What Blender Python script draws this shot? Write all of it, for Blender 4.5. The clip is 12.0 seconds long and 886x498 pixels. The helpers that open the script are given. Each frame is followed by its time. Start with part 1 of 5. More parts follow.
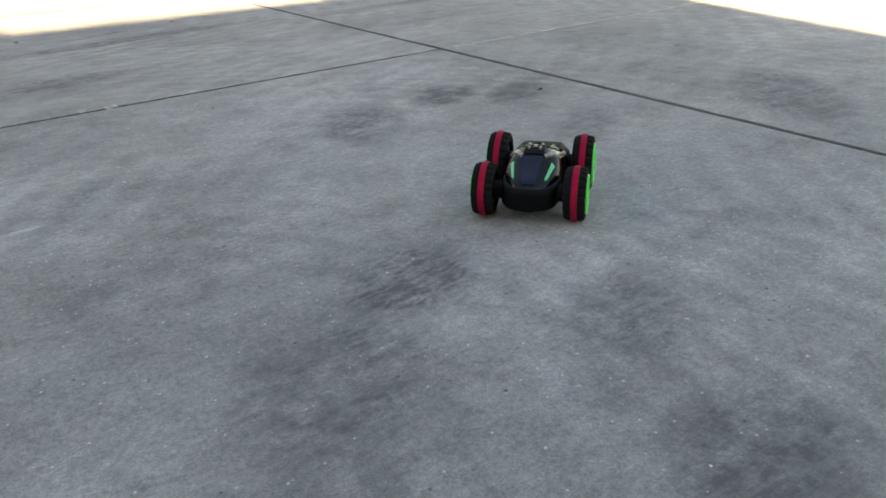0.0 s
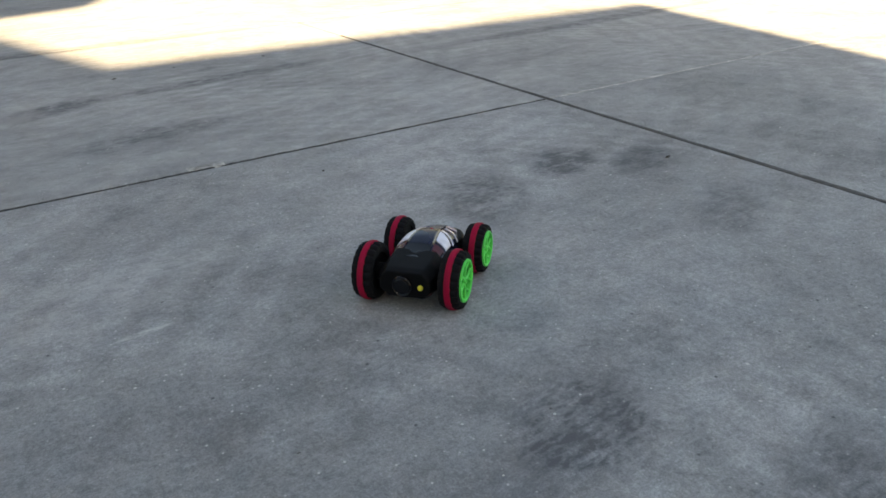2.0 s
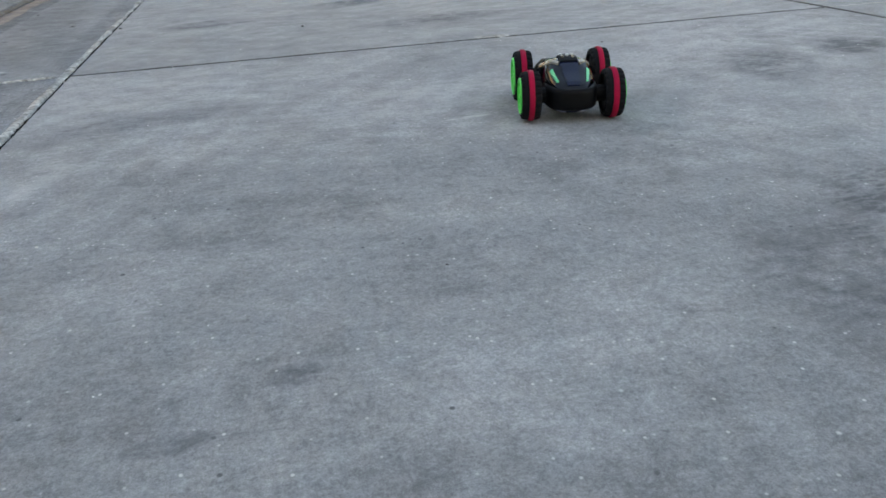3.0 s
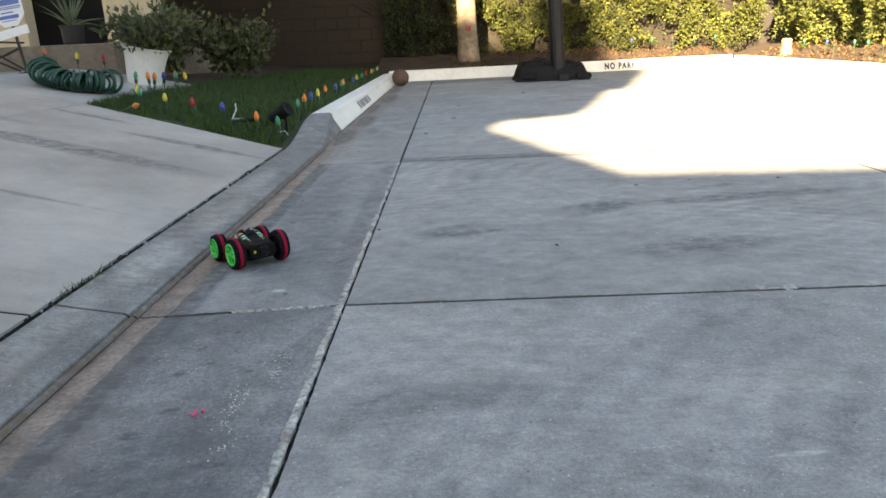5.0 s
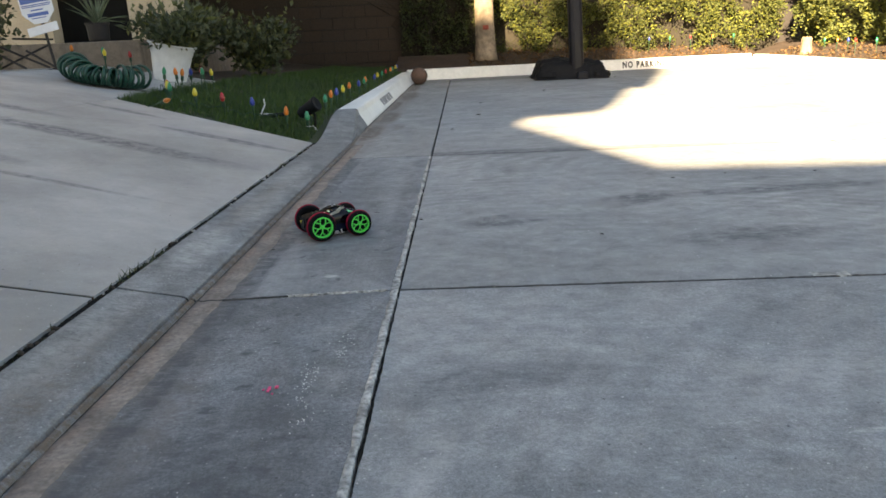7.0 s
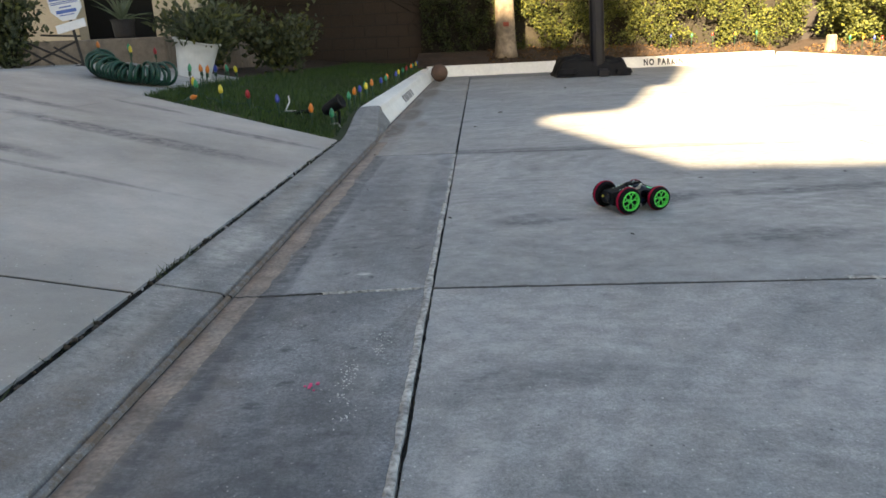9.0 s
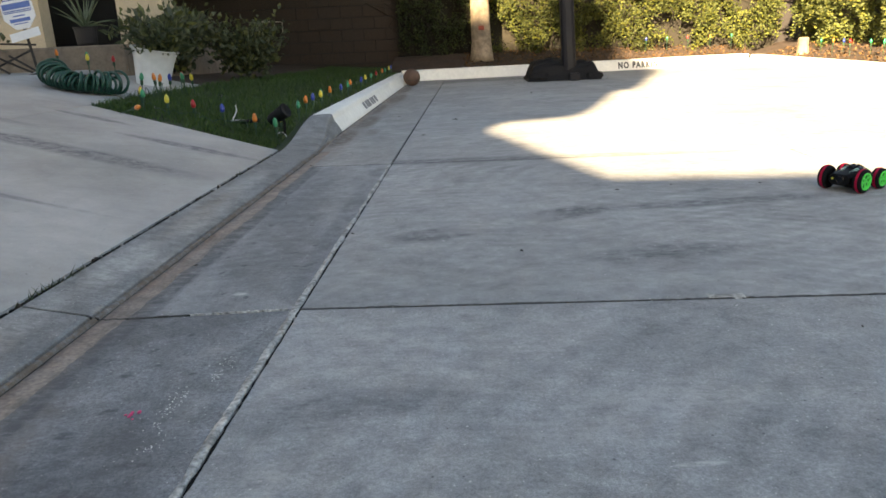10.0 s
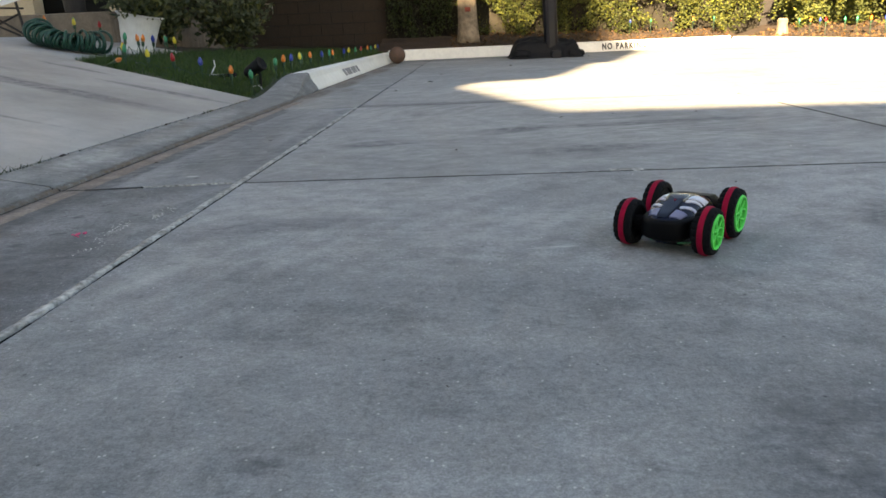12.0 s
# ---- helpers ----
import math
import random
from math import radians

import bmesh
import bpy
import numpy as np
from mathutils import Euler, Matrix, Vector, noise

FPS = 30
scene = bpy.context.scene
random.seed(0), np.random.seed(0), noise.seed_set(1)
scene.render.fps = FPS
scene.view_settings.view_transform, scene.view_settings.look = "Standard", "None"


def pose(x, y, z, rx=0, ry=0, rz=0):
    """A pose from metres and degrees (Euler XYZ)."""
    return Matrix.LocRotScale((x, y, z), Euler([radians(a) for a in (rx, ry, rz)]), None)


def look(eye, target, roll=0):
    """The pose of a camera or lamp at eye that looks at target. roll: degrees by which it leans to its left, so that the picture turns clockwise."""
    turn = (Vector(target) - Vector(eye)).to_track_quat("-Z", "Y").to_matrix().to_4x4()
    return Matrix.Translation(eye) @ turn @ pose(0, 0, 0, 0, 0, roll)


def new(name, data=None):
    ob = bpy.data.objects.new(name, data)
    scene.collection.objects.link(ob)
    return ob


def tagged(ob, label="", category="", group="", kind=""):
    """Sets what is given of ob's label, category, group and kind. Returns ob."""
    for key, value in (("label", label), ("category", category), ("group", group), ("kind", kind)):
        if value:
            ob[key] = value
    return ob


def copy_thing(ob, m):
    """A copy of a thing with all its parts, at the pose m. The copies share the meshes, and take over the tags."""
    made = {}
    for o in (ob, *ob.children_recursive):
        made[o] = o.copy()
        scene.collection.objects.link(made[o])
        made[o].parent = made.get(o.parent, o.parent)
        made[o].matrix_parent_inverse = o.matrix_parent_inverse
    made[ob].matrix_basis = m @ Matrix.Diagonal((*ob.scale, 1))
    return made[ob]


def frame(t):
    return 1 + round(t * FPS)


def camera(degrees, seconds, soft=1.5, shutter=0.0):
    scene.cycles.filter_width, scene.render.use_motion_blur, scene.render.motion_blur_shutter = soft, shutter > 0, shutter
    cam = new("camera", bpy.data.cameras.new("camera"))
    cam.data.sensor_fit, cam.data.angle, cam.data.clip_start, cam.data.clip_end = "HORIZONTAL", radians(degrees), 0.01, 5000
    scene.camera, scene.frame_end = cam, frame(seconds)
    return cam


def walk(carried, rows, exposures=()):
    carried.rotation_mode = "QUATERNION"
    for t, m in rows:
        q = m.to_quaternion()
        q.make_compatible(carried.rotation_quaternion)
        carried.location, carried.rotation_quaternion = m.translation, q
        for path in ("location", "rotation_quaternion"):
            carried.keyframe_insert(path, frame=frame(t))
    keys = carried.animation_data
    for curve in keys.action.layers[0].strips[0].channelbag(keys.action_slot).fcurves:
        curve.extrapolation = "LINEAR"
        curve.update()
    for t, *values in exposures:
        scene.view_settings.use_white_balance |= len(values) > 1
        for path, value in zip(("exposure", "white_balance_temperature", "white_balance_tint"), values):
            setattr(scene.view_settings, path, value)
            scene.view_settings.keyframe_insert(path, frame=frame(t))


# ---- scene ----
cam = camera(63.3, 12.0, soft=1.6)
PATH = [
    (0, (0.77, -1.959, 0.459), (1.777, -0.479, -0.432), -2.5),
    (0.2, (0.785, -1.949, 0.47), (1.873, -0.529, -0.425), -2.2),
    (0.5, (0.802, -1.922, 0.488), (1.925, -0.532, -0.409), -2.2),
    (0.7, (0.797, -1.892, 0.507), (1.922, -0.497, -0.381), -2.2),
    (1, (0.792, -1.836, 0.536), (1.896, -0.427, -0.355), -2.3),
    (1.2, (0.785, -1.807, 0.557), (1.849, -0.367, -0.334), -2.5),
    (1.5, (0.756, -1.75, 0.581), (1.728, -0.239, -0.298), -2.5),
    (1.7, (0.761, -1.725, 0.603), (1.68, -0.183, -0.28), -2.7),
    (2, (0.733, -1.75, 0.568), (1.625, -0.187, -0.304), -2.7),
    (2.2, (0.644, -1.756, 0.481), (1.472, -0.148, -0.373), -2.5),
    (2.5, (0.536, -1.852, 0.398), (1.101, -0.141, -0.47), -2.6),
    (2.7, (0.472, -1.928, 0.344), (0.944, -0.2, -0.544), -2.6),
    (4.3, (0.445, -1.699, 0.563), (0.686, 0.094, -0.288), -2.8),
    (4.5, (0.414, -1.674, 0.591), (0.592, 0.165, -0.174), -2.7),
    (4.7, (0.37, -1.67, 0.628), (0.473, 0.207, -0.054), -2.7),
    (4.9, (0.32, -1.661, 0.63), (0.335, 0.248, 0.034), -2.5),
    (5, (0.288, -1.679, 0.627), (0.248, 0.24, 0.065), -2.5),
    (5.2, (0.235, -1.697, 0.599), (0.169, 0.221, 0.036), -2.5),
    (5.5, (0.214, -1.72, 0.568), (0.146, 0.198, 0.005), -2.5),
    (6, (0.219, -1.713, 0.579), (0.152, 0.206, 0.019), -2.5),
    (6.5, (0.191, -1.709, 0.595), (0.121, 0.21, 0.036), -2.5),
    (7, (0.177, -1.708, 0.6), (0.109, 0.211, 0.041), -2.5),
    (7.5, (0.142, -1.731, 0.595), (0.073, 0.188, 0.037), -2.4),
    (7.7, (0.108, -1.742, 0.593), (0.02, 0.176, 0.033), -2.4),
    (9.3, (0.154, -1.71, 0.615), (0.042, 0.205, 0.048), -2.4),
    (9.5, (0.231, -1.705, 0.619), (0.121, 0.209, 0.052), -2.4),
    (10, (0.465, -1.702, 0.651), (0.363, 0.214, 0.085), -2.6),
    (10.2, (0.551, -1.698, 0.656), (0.445, 0.218, 0.091), -2.9),
    (10.5, (0.653, -1.729, 0.674), (0.554, 0.187, 0.109), -2.7),
    (11, (0.595, -1.784, 0.599), (0.5, 0.131, 0.031), -2.7),
    (11.2, (0.546, -1.813, 0.533), (0.445, 0.102, -0.035), -2.8),
    (11.5, (0.501, -1.881, 0.436), (0.404, 0.034, -0.134), -2.4),
    (11.7, (0.532, -1.908, 0.387), (0.428, 0.005, -0.189), -2.7),
    (12, (0.658, -1.976, 0.379), (0.562, -0.062, -0.193), -2.4),
]
walk(cam, [(t, look(eye, target, roll)) for t, eye, target, roll in PATH],
     exposures=((0, 3.28, 9150, 10), (0.5, 3.16, 9050, 10), (1.0, 3.13, 8900, 10), (1.5, 3.08, 8700, 10), (2.0, 2.98, 8650, 10), (2.5, 3.25, 8600, 10), (4.2, 3.75, 8500, 10), (4.5, 3.75, 8450, 10), (4.8, 3.55, 8400, 10), (5.0, 3.40, 8300, 10),
                (5.5, 3.12, 8250, 10), (7.5, 3.12, 8250, 10), (9.5, 3.13, 8250, 10), (10.5, 2.98, 8250, 10), (10.8, 2.87, 8350, 10), (11.0, 2.78, 8280, 10), (11.5, 2.85, 8350, 10), (12, 3.07, 8450, 10)))

# ---- world, sun, exposure ----
SUN_TO = Vector((0.28, 1.0, -0.484)).normalized()      # the way that sunlight travels
world = bpy.data.worlds.new("sky")
scene.world = world
world.use_nodes = True
wn = world.node_tree.nodes
sky = wn.new("ShaderNodeTexSky")
sky.sky_type = "NISHITA"
sky.sun_disc = False
sky.sun_elevation = math.asin(-SUN_TO.z)
sky.sun_rotation = math.atan2(-SUN_TO.x, -SUN_TO.y)
world.node_tree.links.new(sky.outputs[0], wn["Background"].inputs[0])
wn["Background"].inputs[1].default_value = 0.05
sun = new("sun", bpy.data.lights.new("sun", "SUN"))
sun.data.energy, sun.data.angle, sun.data.color = 5.0, radians(1.1), (1.0, 0.84, 0.62)
sun.matrix_basis = look((0, -20, 12), Vector((0, -20, 12)) + SUN_TO)
scene.view_settings.use_white_balance = True
scene.view_settings.white_balance_temperature = 8450
scene.view_settings.white_balance_tint = 10


# ---- materials ----
def material(name, rough=0.6, metal=0.0):
    m = bpy.data.materials.new(name)
    m.use_nodes = True
    b = m.node_tree.nodes["Principled BSDF"]
    b.inputs["Roughness"].default_value = rough
    b.inputs["Metallic"].default_value = metal
    return m, m.node_tree, b


def noise_node(nt, vec, scale, detail=4.0, rough=0.6):
    n = nt.nodes.new("ShaderNodeTexNoise")
    n.inputs["Scale"].default_value, n.inputs["Detail"].default_value, n.inputs["Roughness"].default_value = scale, detail, rough
    nt.links.new(vec, n.inputs["Vector"])
    return n.outputs["Fac"]


def ramp(nt, fac, stops):
    r = nt.nodes.new("ShaderNodeValToRGB")
    e = r.color_ramp.elements
    while len(e) < len(stops):
        e.new(0.5)
    for k, (p, c) in zip(e, stops):
        k.position = p
        k.color = (c, c, c, 1) if isinstance(c, (int, float)) else (*c, 1)
    nt.links.new(fac, r.inputs[0])
    return r.outputs[0]


def mixed(nt, kind, a, b, fac=1.0):
    m = nt.nodes.new("ShaderNodeMix")
    m.data_type, m.blend_type = "RGBA", kind
    for k, v in ((6, a), (7, b), (0, fac)):
        sock = m.inputs[k]
        if isinstance(v, (int, float)):
            sock.default_value = v if k == 0 else (v, v, v, 1)
        elif isinstance(v, tuple):
            sock.default_value = (*v, 1)
        else:
            nt.links.new(v, sock)
    return m.outputs[2]


def sums(nt, op, a, b):
    m = nt.nodes.new("ShaderNodeMath")
    m.operation = op
    for sock, v in zip(m.inputs, (a, b)):
        if isinstance(v, (int, float)):
            sock.default_value = v
        else:
            nt.links.new(v, sock)
    return m.outputs[0]


def bump(nt, b, height, strength=0.3, dist=0.002):
    n = nt.nodes.new("ShaderNodeBump")
    n.inputs["Strength"].default_value, n.inputs["Distance"].default_value = strength, dist
    nt.links.new(height, n.inputs["Height"])
    nt.links.new(n.outputs[0], b.inputs["Normal"])


def coords(nt):
    return nt.nodes.new("ShaderNodeTexCoord").outputs["Object"]


def blob(nt, vec, x, y, rx, ry, turn):
    """1 in the middle of an oval stain on the ground, 0 outside it."""
    m = nt.nodes.new("ShaderNodeMapping")
    m.vector_type = "TEXTURE"
    m.inputs["Location"].default_value = (x, y, 0)
    m.inputs["Rotation"].default_value = (0, 0, radians(turn))
    m.inputs["Scale"].default_value = (rx, ry, 10)
    nt.links.new(vec, m.inputs["Vector"])
    g = nt.nodes.new("ShaderNodeTexGradient")
    g.gradient_type = "SPHERICAL"
    nt.links.new(m.outputs[0], g.inputs[0])
    return g.outputs["Fac"]


def concrete(name, color, stains=(), pale=(), streak=(6.0, 1.2), speck=0.9, blotch=0.22, coarse=0.0, tone_=(0.085, 0.088, 0.095), tread=False, silt=(), soft=1.0):
    m, nt, b = material(name, 0.88)
    vec = coords(nt)
    big = noise_node(nt, vec, 0.9, 5, 0.62)
    st = nt.nodes.new("ShaderNodeMapping")
    st.inputs["Scale"].default_value = (streak[1], streak[0], 1)
    nt.links.new(vec, st.inputs["Vector"])
    band = noise_node(nt, st.outputs[0], 0.9, 6, 0.65)
    mid = noise_node(nt, vec, 14, 6, 0.7)
    fine = noise_node(nt, vec, 330, 4, 0.8)
    grit = noise_node(nt, vec, 900, 2, 0.7)
    col = mixed(nt, "MULTIPLY", color, ramp(nt, big, ((0.3, 1 - blotch), (0.7, 1 + blotch * 0.5))))
    col = mixed(nt, "MULTIPLY", col, ramp(nt, band, ((0.3, (0.87, 0.87, 0.88)), (0.48, (0.98, 0.98, 0.98)), (0.7, (1.08, 1.07, 1.05)))))
    col = mixed(nt, "MULTIPLY", col, ramp(nt, mid, ((0.3, 0.86), (0.7, 1.1))), min(soft, 1.0))
    mottle = noise_node(nt, vec, 4.5, 12, 0.8)
    scuff_map = nt.nodes.new("ShaderNodeMapping")
    scuff_map.inputs["Rotation"].default_value = (0, 0, radians(28))
    scuff_map.inputs["Scale"].default_value = (14, 60, 1)
    nt.links.new(vec, scuff_map.inputs["Vector"])
    scuff = noise_node(nt, scuff_map.outputs[0], 1.0, 8, 0.75)
    col = mixed(nt, "MULTIPLY", col, ramp(nt, scuff, ((0.36, 0.80), (0.5, 1.0), (0.64, 1.18))), min(0.2 * soft, 0.25))
    # faint sweeping arcs left by the trowel
    for x, y, k in ((0.3, -1.6, 5.0), (2.6, -1.9, 4.0), (1.2, 1.5, 3.0)) if soft > 0.5 else ():
        am = nt.nodes.new("ShaderNodeMapping")
        am.inputs["Location"].default_value = (-x, -y, 0)
        nt.links.new(vec, am.inputs["Vector"])
        arc = nt.nodes.new("ShaderNodeTexWave")
        arc.wave_type, arc.rings_direction = "RINGS", "Z"
        for k_, q_ in (("Scale", k), ("Distortion", 5.0), ("Detail", 4.0), ("Detail Scale", 0.9), ("Detail Roughness", 0.7)):
            arc.inputs[k_].default_value = q_
        nt.links.new(am.outputs[0], arc.inputs["Vector"])
        col = mixed(nt, "MULTIPLY", col, ramp(nt, arc.outputs["Fac"], ((0.1, 0.88), (0.6, 1.0), (0.95, 1.09))), ramp(nt, noise_node(nt, am.outputs[0], 1.3, 4), ((0.44, 0.0), (0.66, 0.8))))
    pores = noise_node(nt, vec, 48, 8, 0.8)
    col = mixed(nt, "MULTIPLY", col, ramp(nt, pores, ((0.32, 0.74), (0.45, 0.98), (0.66, 1.2))), min(0.8 * soft, 1.0))
    col = mixed(nt, "MULTIPLY", col, ramp(nt, mottle, ((0.36, 0.70), (0.48, 0.98), (0.64, 1.18))), min(0.85 * soft, 1.0))
    col = mixed(nt, "MULTIPLY", col, ramp(nt, fine, ((0.34, 0.62), (0.5, 1.0), (0.66, 1.35))), speck * 0.62)
    col = mixed(nt, "MULTIPLY", col, ramp(nt, grit, ((0.3, 0.7), (0.7, 1.3))), speck * 0.5)
    if coarse:
        sand = noise_node(nt, vec, 120, 5, 0.85)
        col = mixed(nt, "MULTIPLY", col, ramp(nt, sand, ((0.36, 0.62), (0.5, 1.0), (0.64, 1.42))), coarse)
    # bare bright sand grains, and dark pits
    v = nt.nodes.new("ShaderNodeTexVoronoi")
    v.inputs["Scale"].default_value = 85
    nt.links.new(vec, v.inputs["Vector"])
    col = mixed(nt, "MIX", col, (0.62, 0.61, 0.58), sums(nt, "MULTIPLY", ramp(nt, v.outputs["Distance"], ((0.08, 1.0), (0.17, 0.0))), ramp(nt, v.outputs["Color"], ((0.62, 0.0), (0.74, 0.85)))))
    for size, tone, near, rare in ((34, (0.66, 0.65, 0.62), 0.10, 0.80), (46, (0.055, 0.055, 0.058), 0.13, 0.74)):
        v2 = nt.nodes.new("ShaderNodeTexVoronoi")
        v2.inputs["Scale"].default_value = size
        nt.links.new(vec, v2.inputs["Vector"])
        ragged_edge = sums(nt, "ADD", v2.outputs["Distance"], sums(nt, "MULTIPLY", pores, 0.10))
        col = mixed(nt, "MIX", col, tone, sums(nt, "MULTIPLY", ramp(nt, ragged_edge, ((near, 1.0), (near + 0.05, 0.0))), ramp(nt, v2.outputs["Color"], ((rare, 0.0), (rare + 0.05, 0.75)))))
    ragged = mixed(nt, "MULTIPLY", ramp(nt, noise_node(nt, vec, 17, 12, 0.82), ((0.36, 0.0), (0.50, 0.55), (0.62, 1.0))), ramp(nt, scuff, ((0.34, 0.25), (0.56, 1.0))))
    if tread:
        tm = nt.nodes.new("ShaderNodeMapping")
        tm.inputs["Rotation"].default_value = (0, 0, radians(-101))
        nt.links.new(vec, tm.inputs["Vector"])
        wave = nt.nodes.new("ShaderNodeTexWave")
        for k_, q_ in (("Scale", 22.0), ("Distortion", 9.0), ("Detail", 4.0), ("Detail Scale", 1.4)):
            wave.inputs[k_].default_value = q_
        nt.links.new(tm.outputs[0], wave.inputs["Vector"])
        ragged = mixed(nt, "MULTIPLY", ragged, ramp(nt, wave.outputs["Fac"], ((0.25, 0.72), (0.75, 1.06))), ramp(nt, blob(nt, vec, 1.20, -1.24, 0.17, 0.14, 30), ((0.0, 0.0), (0.4, 1.0))))
    for group_, tone in ((silt, (0.20, 0.165, 0.14)), (stains, tone_), (pale, (0.52, 0.52, 0.5))):
        total = None
        for x, y, rx, ry, turn, k in group_:
            f = sums(nt, "MULTIPLY", ramp(nt, blob(nt, vec, x, y, rx, ry, turn), ((0.0, 0.0), (0.45, 1.0))), k)
            total = f if total is None else sums(nt, "MAXIMUM", total, f)
        if total is not None:
            col = mixed(nt, "MIX", col, tone, sums(nt, "MINIMUM", sums(nt, "MULTIPLY", total, sums(nt, "MULTIPLY", ragged, 2.1)), 0.92))
    nt.links.new(col, b.inputs["Base Color"])
    h = sums(nt, "ADD", sums(nt, "MULTIPLY", fine, 0.6), sums(nt, "MULTIPLY", mid, 0.8))
    bump(nt, b, sums(nt, "ADD", h, grit), 0.4, 0.0009)
    return m


def plain(name, color, rough=0.5, metal=0.0, vary=0.12, scale=40.0, relief=0.0, coat=0.0, island=0.0, thin=0.0, gloss=0.5):
    """One colour with grain at two scales; island: how far pieces of one mesh differ."""
    m, nt, b = material(name, rough, metal)
    vec = coords(nt)
    n1, n2 = noise_node(nt, vec, scale, 5), noise_node(nt, vec, scale * 0.13, 3)
    col = mixed(nt, "MULTIPLY", color, ramp(nt, n1, ((0.3, 1 - vary), (0.7, 1 + vary))))
    col = mixed(nt, "MULTIPLY", col, ramp(nt, n2, ((0.3, 1 - vary), (0.7, 1 + vary))))
    if island:
        geo = nt.nodes.new("ShaderNodeNewGeometry")
        col = mixed(nt, "MULTIPLY", col, ramp(nt, geo.outputs["Random Per Island"], ((0.0, (1 - island, 1 - island * 0.8, 1 - island)), (0.6, (1, 1, 1)), (1.0, (1 + island * 1.3, 1 + island, 1 - island * 0.4)))))
    nt.links.new(col, b.inputs["Base Color"])
    nt.links.new(ramp(nt, n2, ((0.3, max(rough - 0.1, 0.05)), (0.7, min(rough + 0.1, 1.0)))), b.inputs["Roughness"])
    if relief:
        bump(nt, b, n1, 0.5, relief)
    b.inputs["Specular IOR Level"].default_value = gloss
    if coat:
        b.inputs["Coat Weight"].default_value = coat
    if thin:
        tr = nt.nodes.new("ShaderNodeBsdfTranslucent")
        nt.links.new(mixed(nt, "MULTIPLY", col, (1.2, 1.25, 0.7)), tr.inputs[0])
        mx = nt.nodes.new("ShaderNodeMixShader")
        mx.inputs[0].default_value = thin
        nt.links.new(b.outputs[0], mx.inputs[1])
        nt.links.new(tr.outputs[0], mx.inputs[2])
        nt.links.new(mx.outputs[0], nt.nodes["Material Output"].inputs[0])
    return m


# oval stains: x, y, half length, half width, turn, strength
OIL = ((0.7, 9.45, 1.7, 0.45, 10, 0.55), (-0.40, 5.0, 0.07, 1.8, 0, 0.4), (1.52, -0.55, 0.20, 0.12, 60, 0.55), (1.79, -0.49, 0.13, 0.09, 30, 0.75), (1.95, -0.59, 0.13, 0.08, 30, 0.6), (1.87, -0.91, 0.16, 0.08, 45, 0.4),
       (1.20, -1.24, 0.13, 0.10, 30, 0.75), (2.40, -1.05, 0.30, 0.14, 50, 0.55), (1.36, -1.49, 0.14, 0.09, 40, 0.5), (1.02, -1.39, 0.19, 0.13, 40, 0.5),
       (1.28, -1.71, 0.13, 0.10, 0, 0.6), (1.04, 0.40, 0.32, 0.09, 10, 0.5), (1.40, 1.03, 0.6, 0.07, 8, 0.55), (0.32, 0.68, 0.20, 0.10, 20, 0.6), (0.80, 0.93, 0.26, 0.10, 30, 0.65),
       (0.21, -0.52, 0.25, 0.10, 20, 0.35), (0.45, 2.2, 1.7, 0.10, 0, 0.55), (3.2, 1.05, 1.2, 0.08, 3, 0.5), (0.45, -1.40, 0.03, 0.02, 0, 0.5), (0.35, -1.46, 0.04, 0.015, 0, 0.4), (0.9, -0.1, 0.3, 0.1, 60, 0.25))
PALE = ((0.80, -0.715, 0.05, 0.008, 5, 0.9), (0.10, -0.78, 0.14, 0.05, 70, 0.3), (0.75, -0.55, 0.3, 0.12, 20, 0.22), (0.55, 0.8, 0.3, 0.08, 25, 0.25), (0.35, -0.25, 0.5, 0.25, 10, 0.15))
GUT = ((-0.408, 2.0, 0.045, 6.5, 0, 0.7), (-0.40, -0.5, 0.06, 0.8, 0, 0.3), (-0.25, 0.9, 0.14, 1.6, 3, 0.28), (-0.28, -0.6, 0.03, 0.02, 0, 0.8), (-0.2, -0.9, 0.2, 0.5, 0, 0.45), (-0.16, 2.22, 0.02, 0.015, 0, 1.0), (-0.2, 5.0, 0.12, 1.8, 0, 0.3), (-0.05, 1.2, 0.05, 1.2, 0, 0.3))
spots_rng = random.Random(63)
GUT += tuple((spots_rng.uniform(-0.40, -0.04), spots_rng.uniform(-0.95, 1.2), spots_rng.uniform(0.008, 0.026), spots_rng.uniform(0.006, 0.016), spots_rng.uniform(0, 90), 0.75) for _ in range(34))
GUTP = ((-0.195, 0.126, 0.024, 0.014, 0, 0.9), (-0.1, -0.50, 0.05, 0.10, 0, 0.10), (-0.13, -0.25, 0.1, 0.03, 30, 0.12))
M_SLAB = concrete("street concrete", (0.305, 0.31, 0.31), OIL, PALE)
M_WORN = concrete("worn street concrete", (0.285, 0.29, 0.292), OIL, PALE, speck=1.0, blotch=0.34, coarse=0.6, tread=True)
SILT = ((-0.455, 0.0, 0.055, 9.0, 0, 0.75), (-0.40, -0.75, 0.12, 0.45, 0, 0.35))
M_GUTTER = concrete("gutter concrete", (0.205, 0.213, 0.22), GUT, GUTP, streak=(1.2, 4.0), blotch=0.6, coarse=0.9, silt=SILT, soft=1.4)
M_GUTMID = concrete("paler gutter concrete", (0.268, 0.276, 0.283), tuple(g for g in GUT if g[1] > -0.1 or g[3] > 1), GUTP, streak=(1.2, 4.0), blotch=0.4, coarse=0.5, silt=SILT)
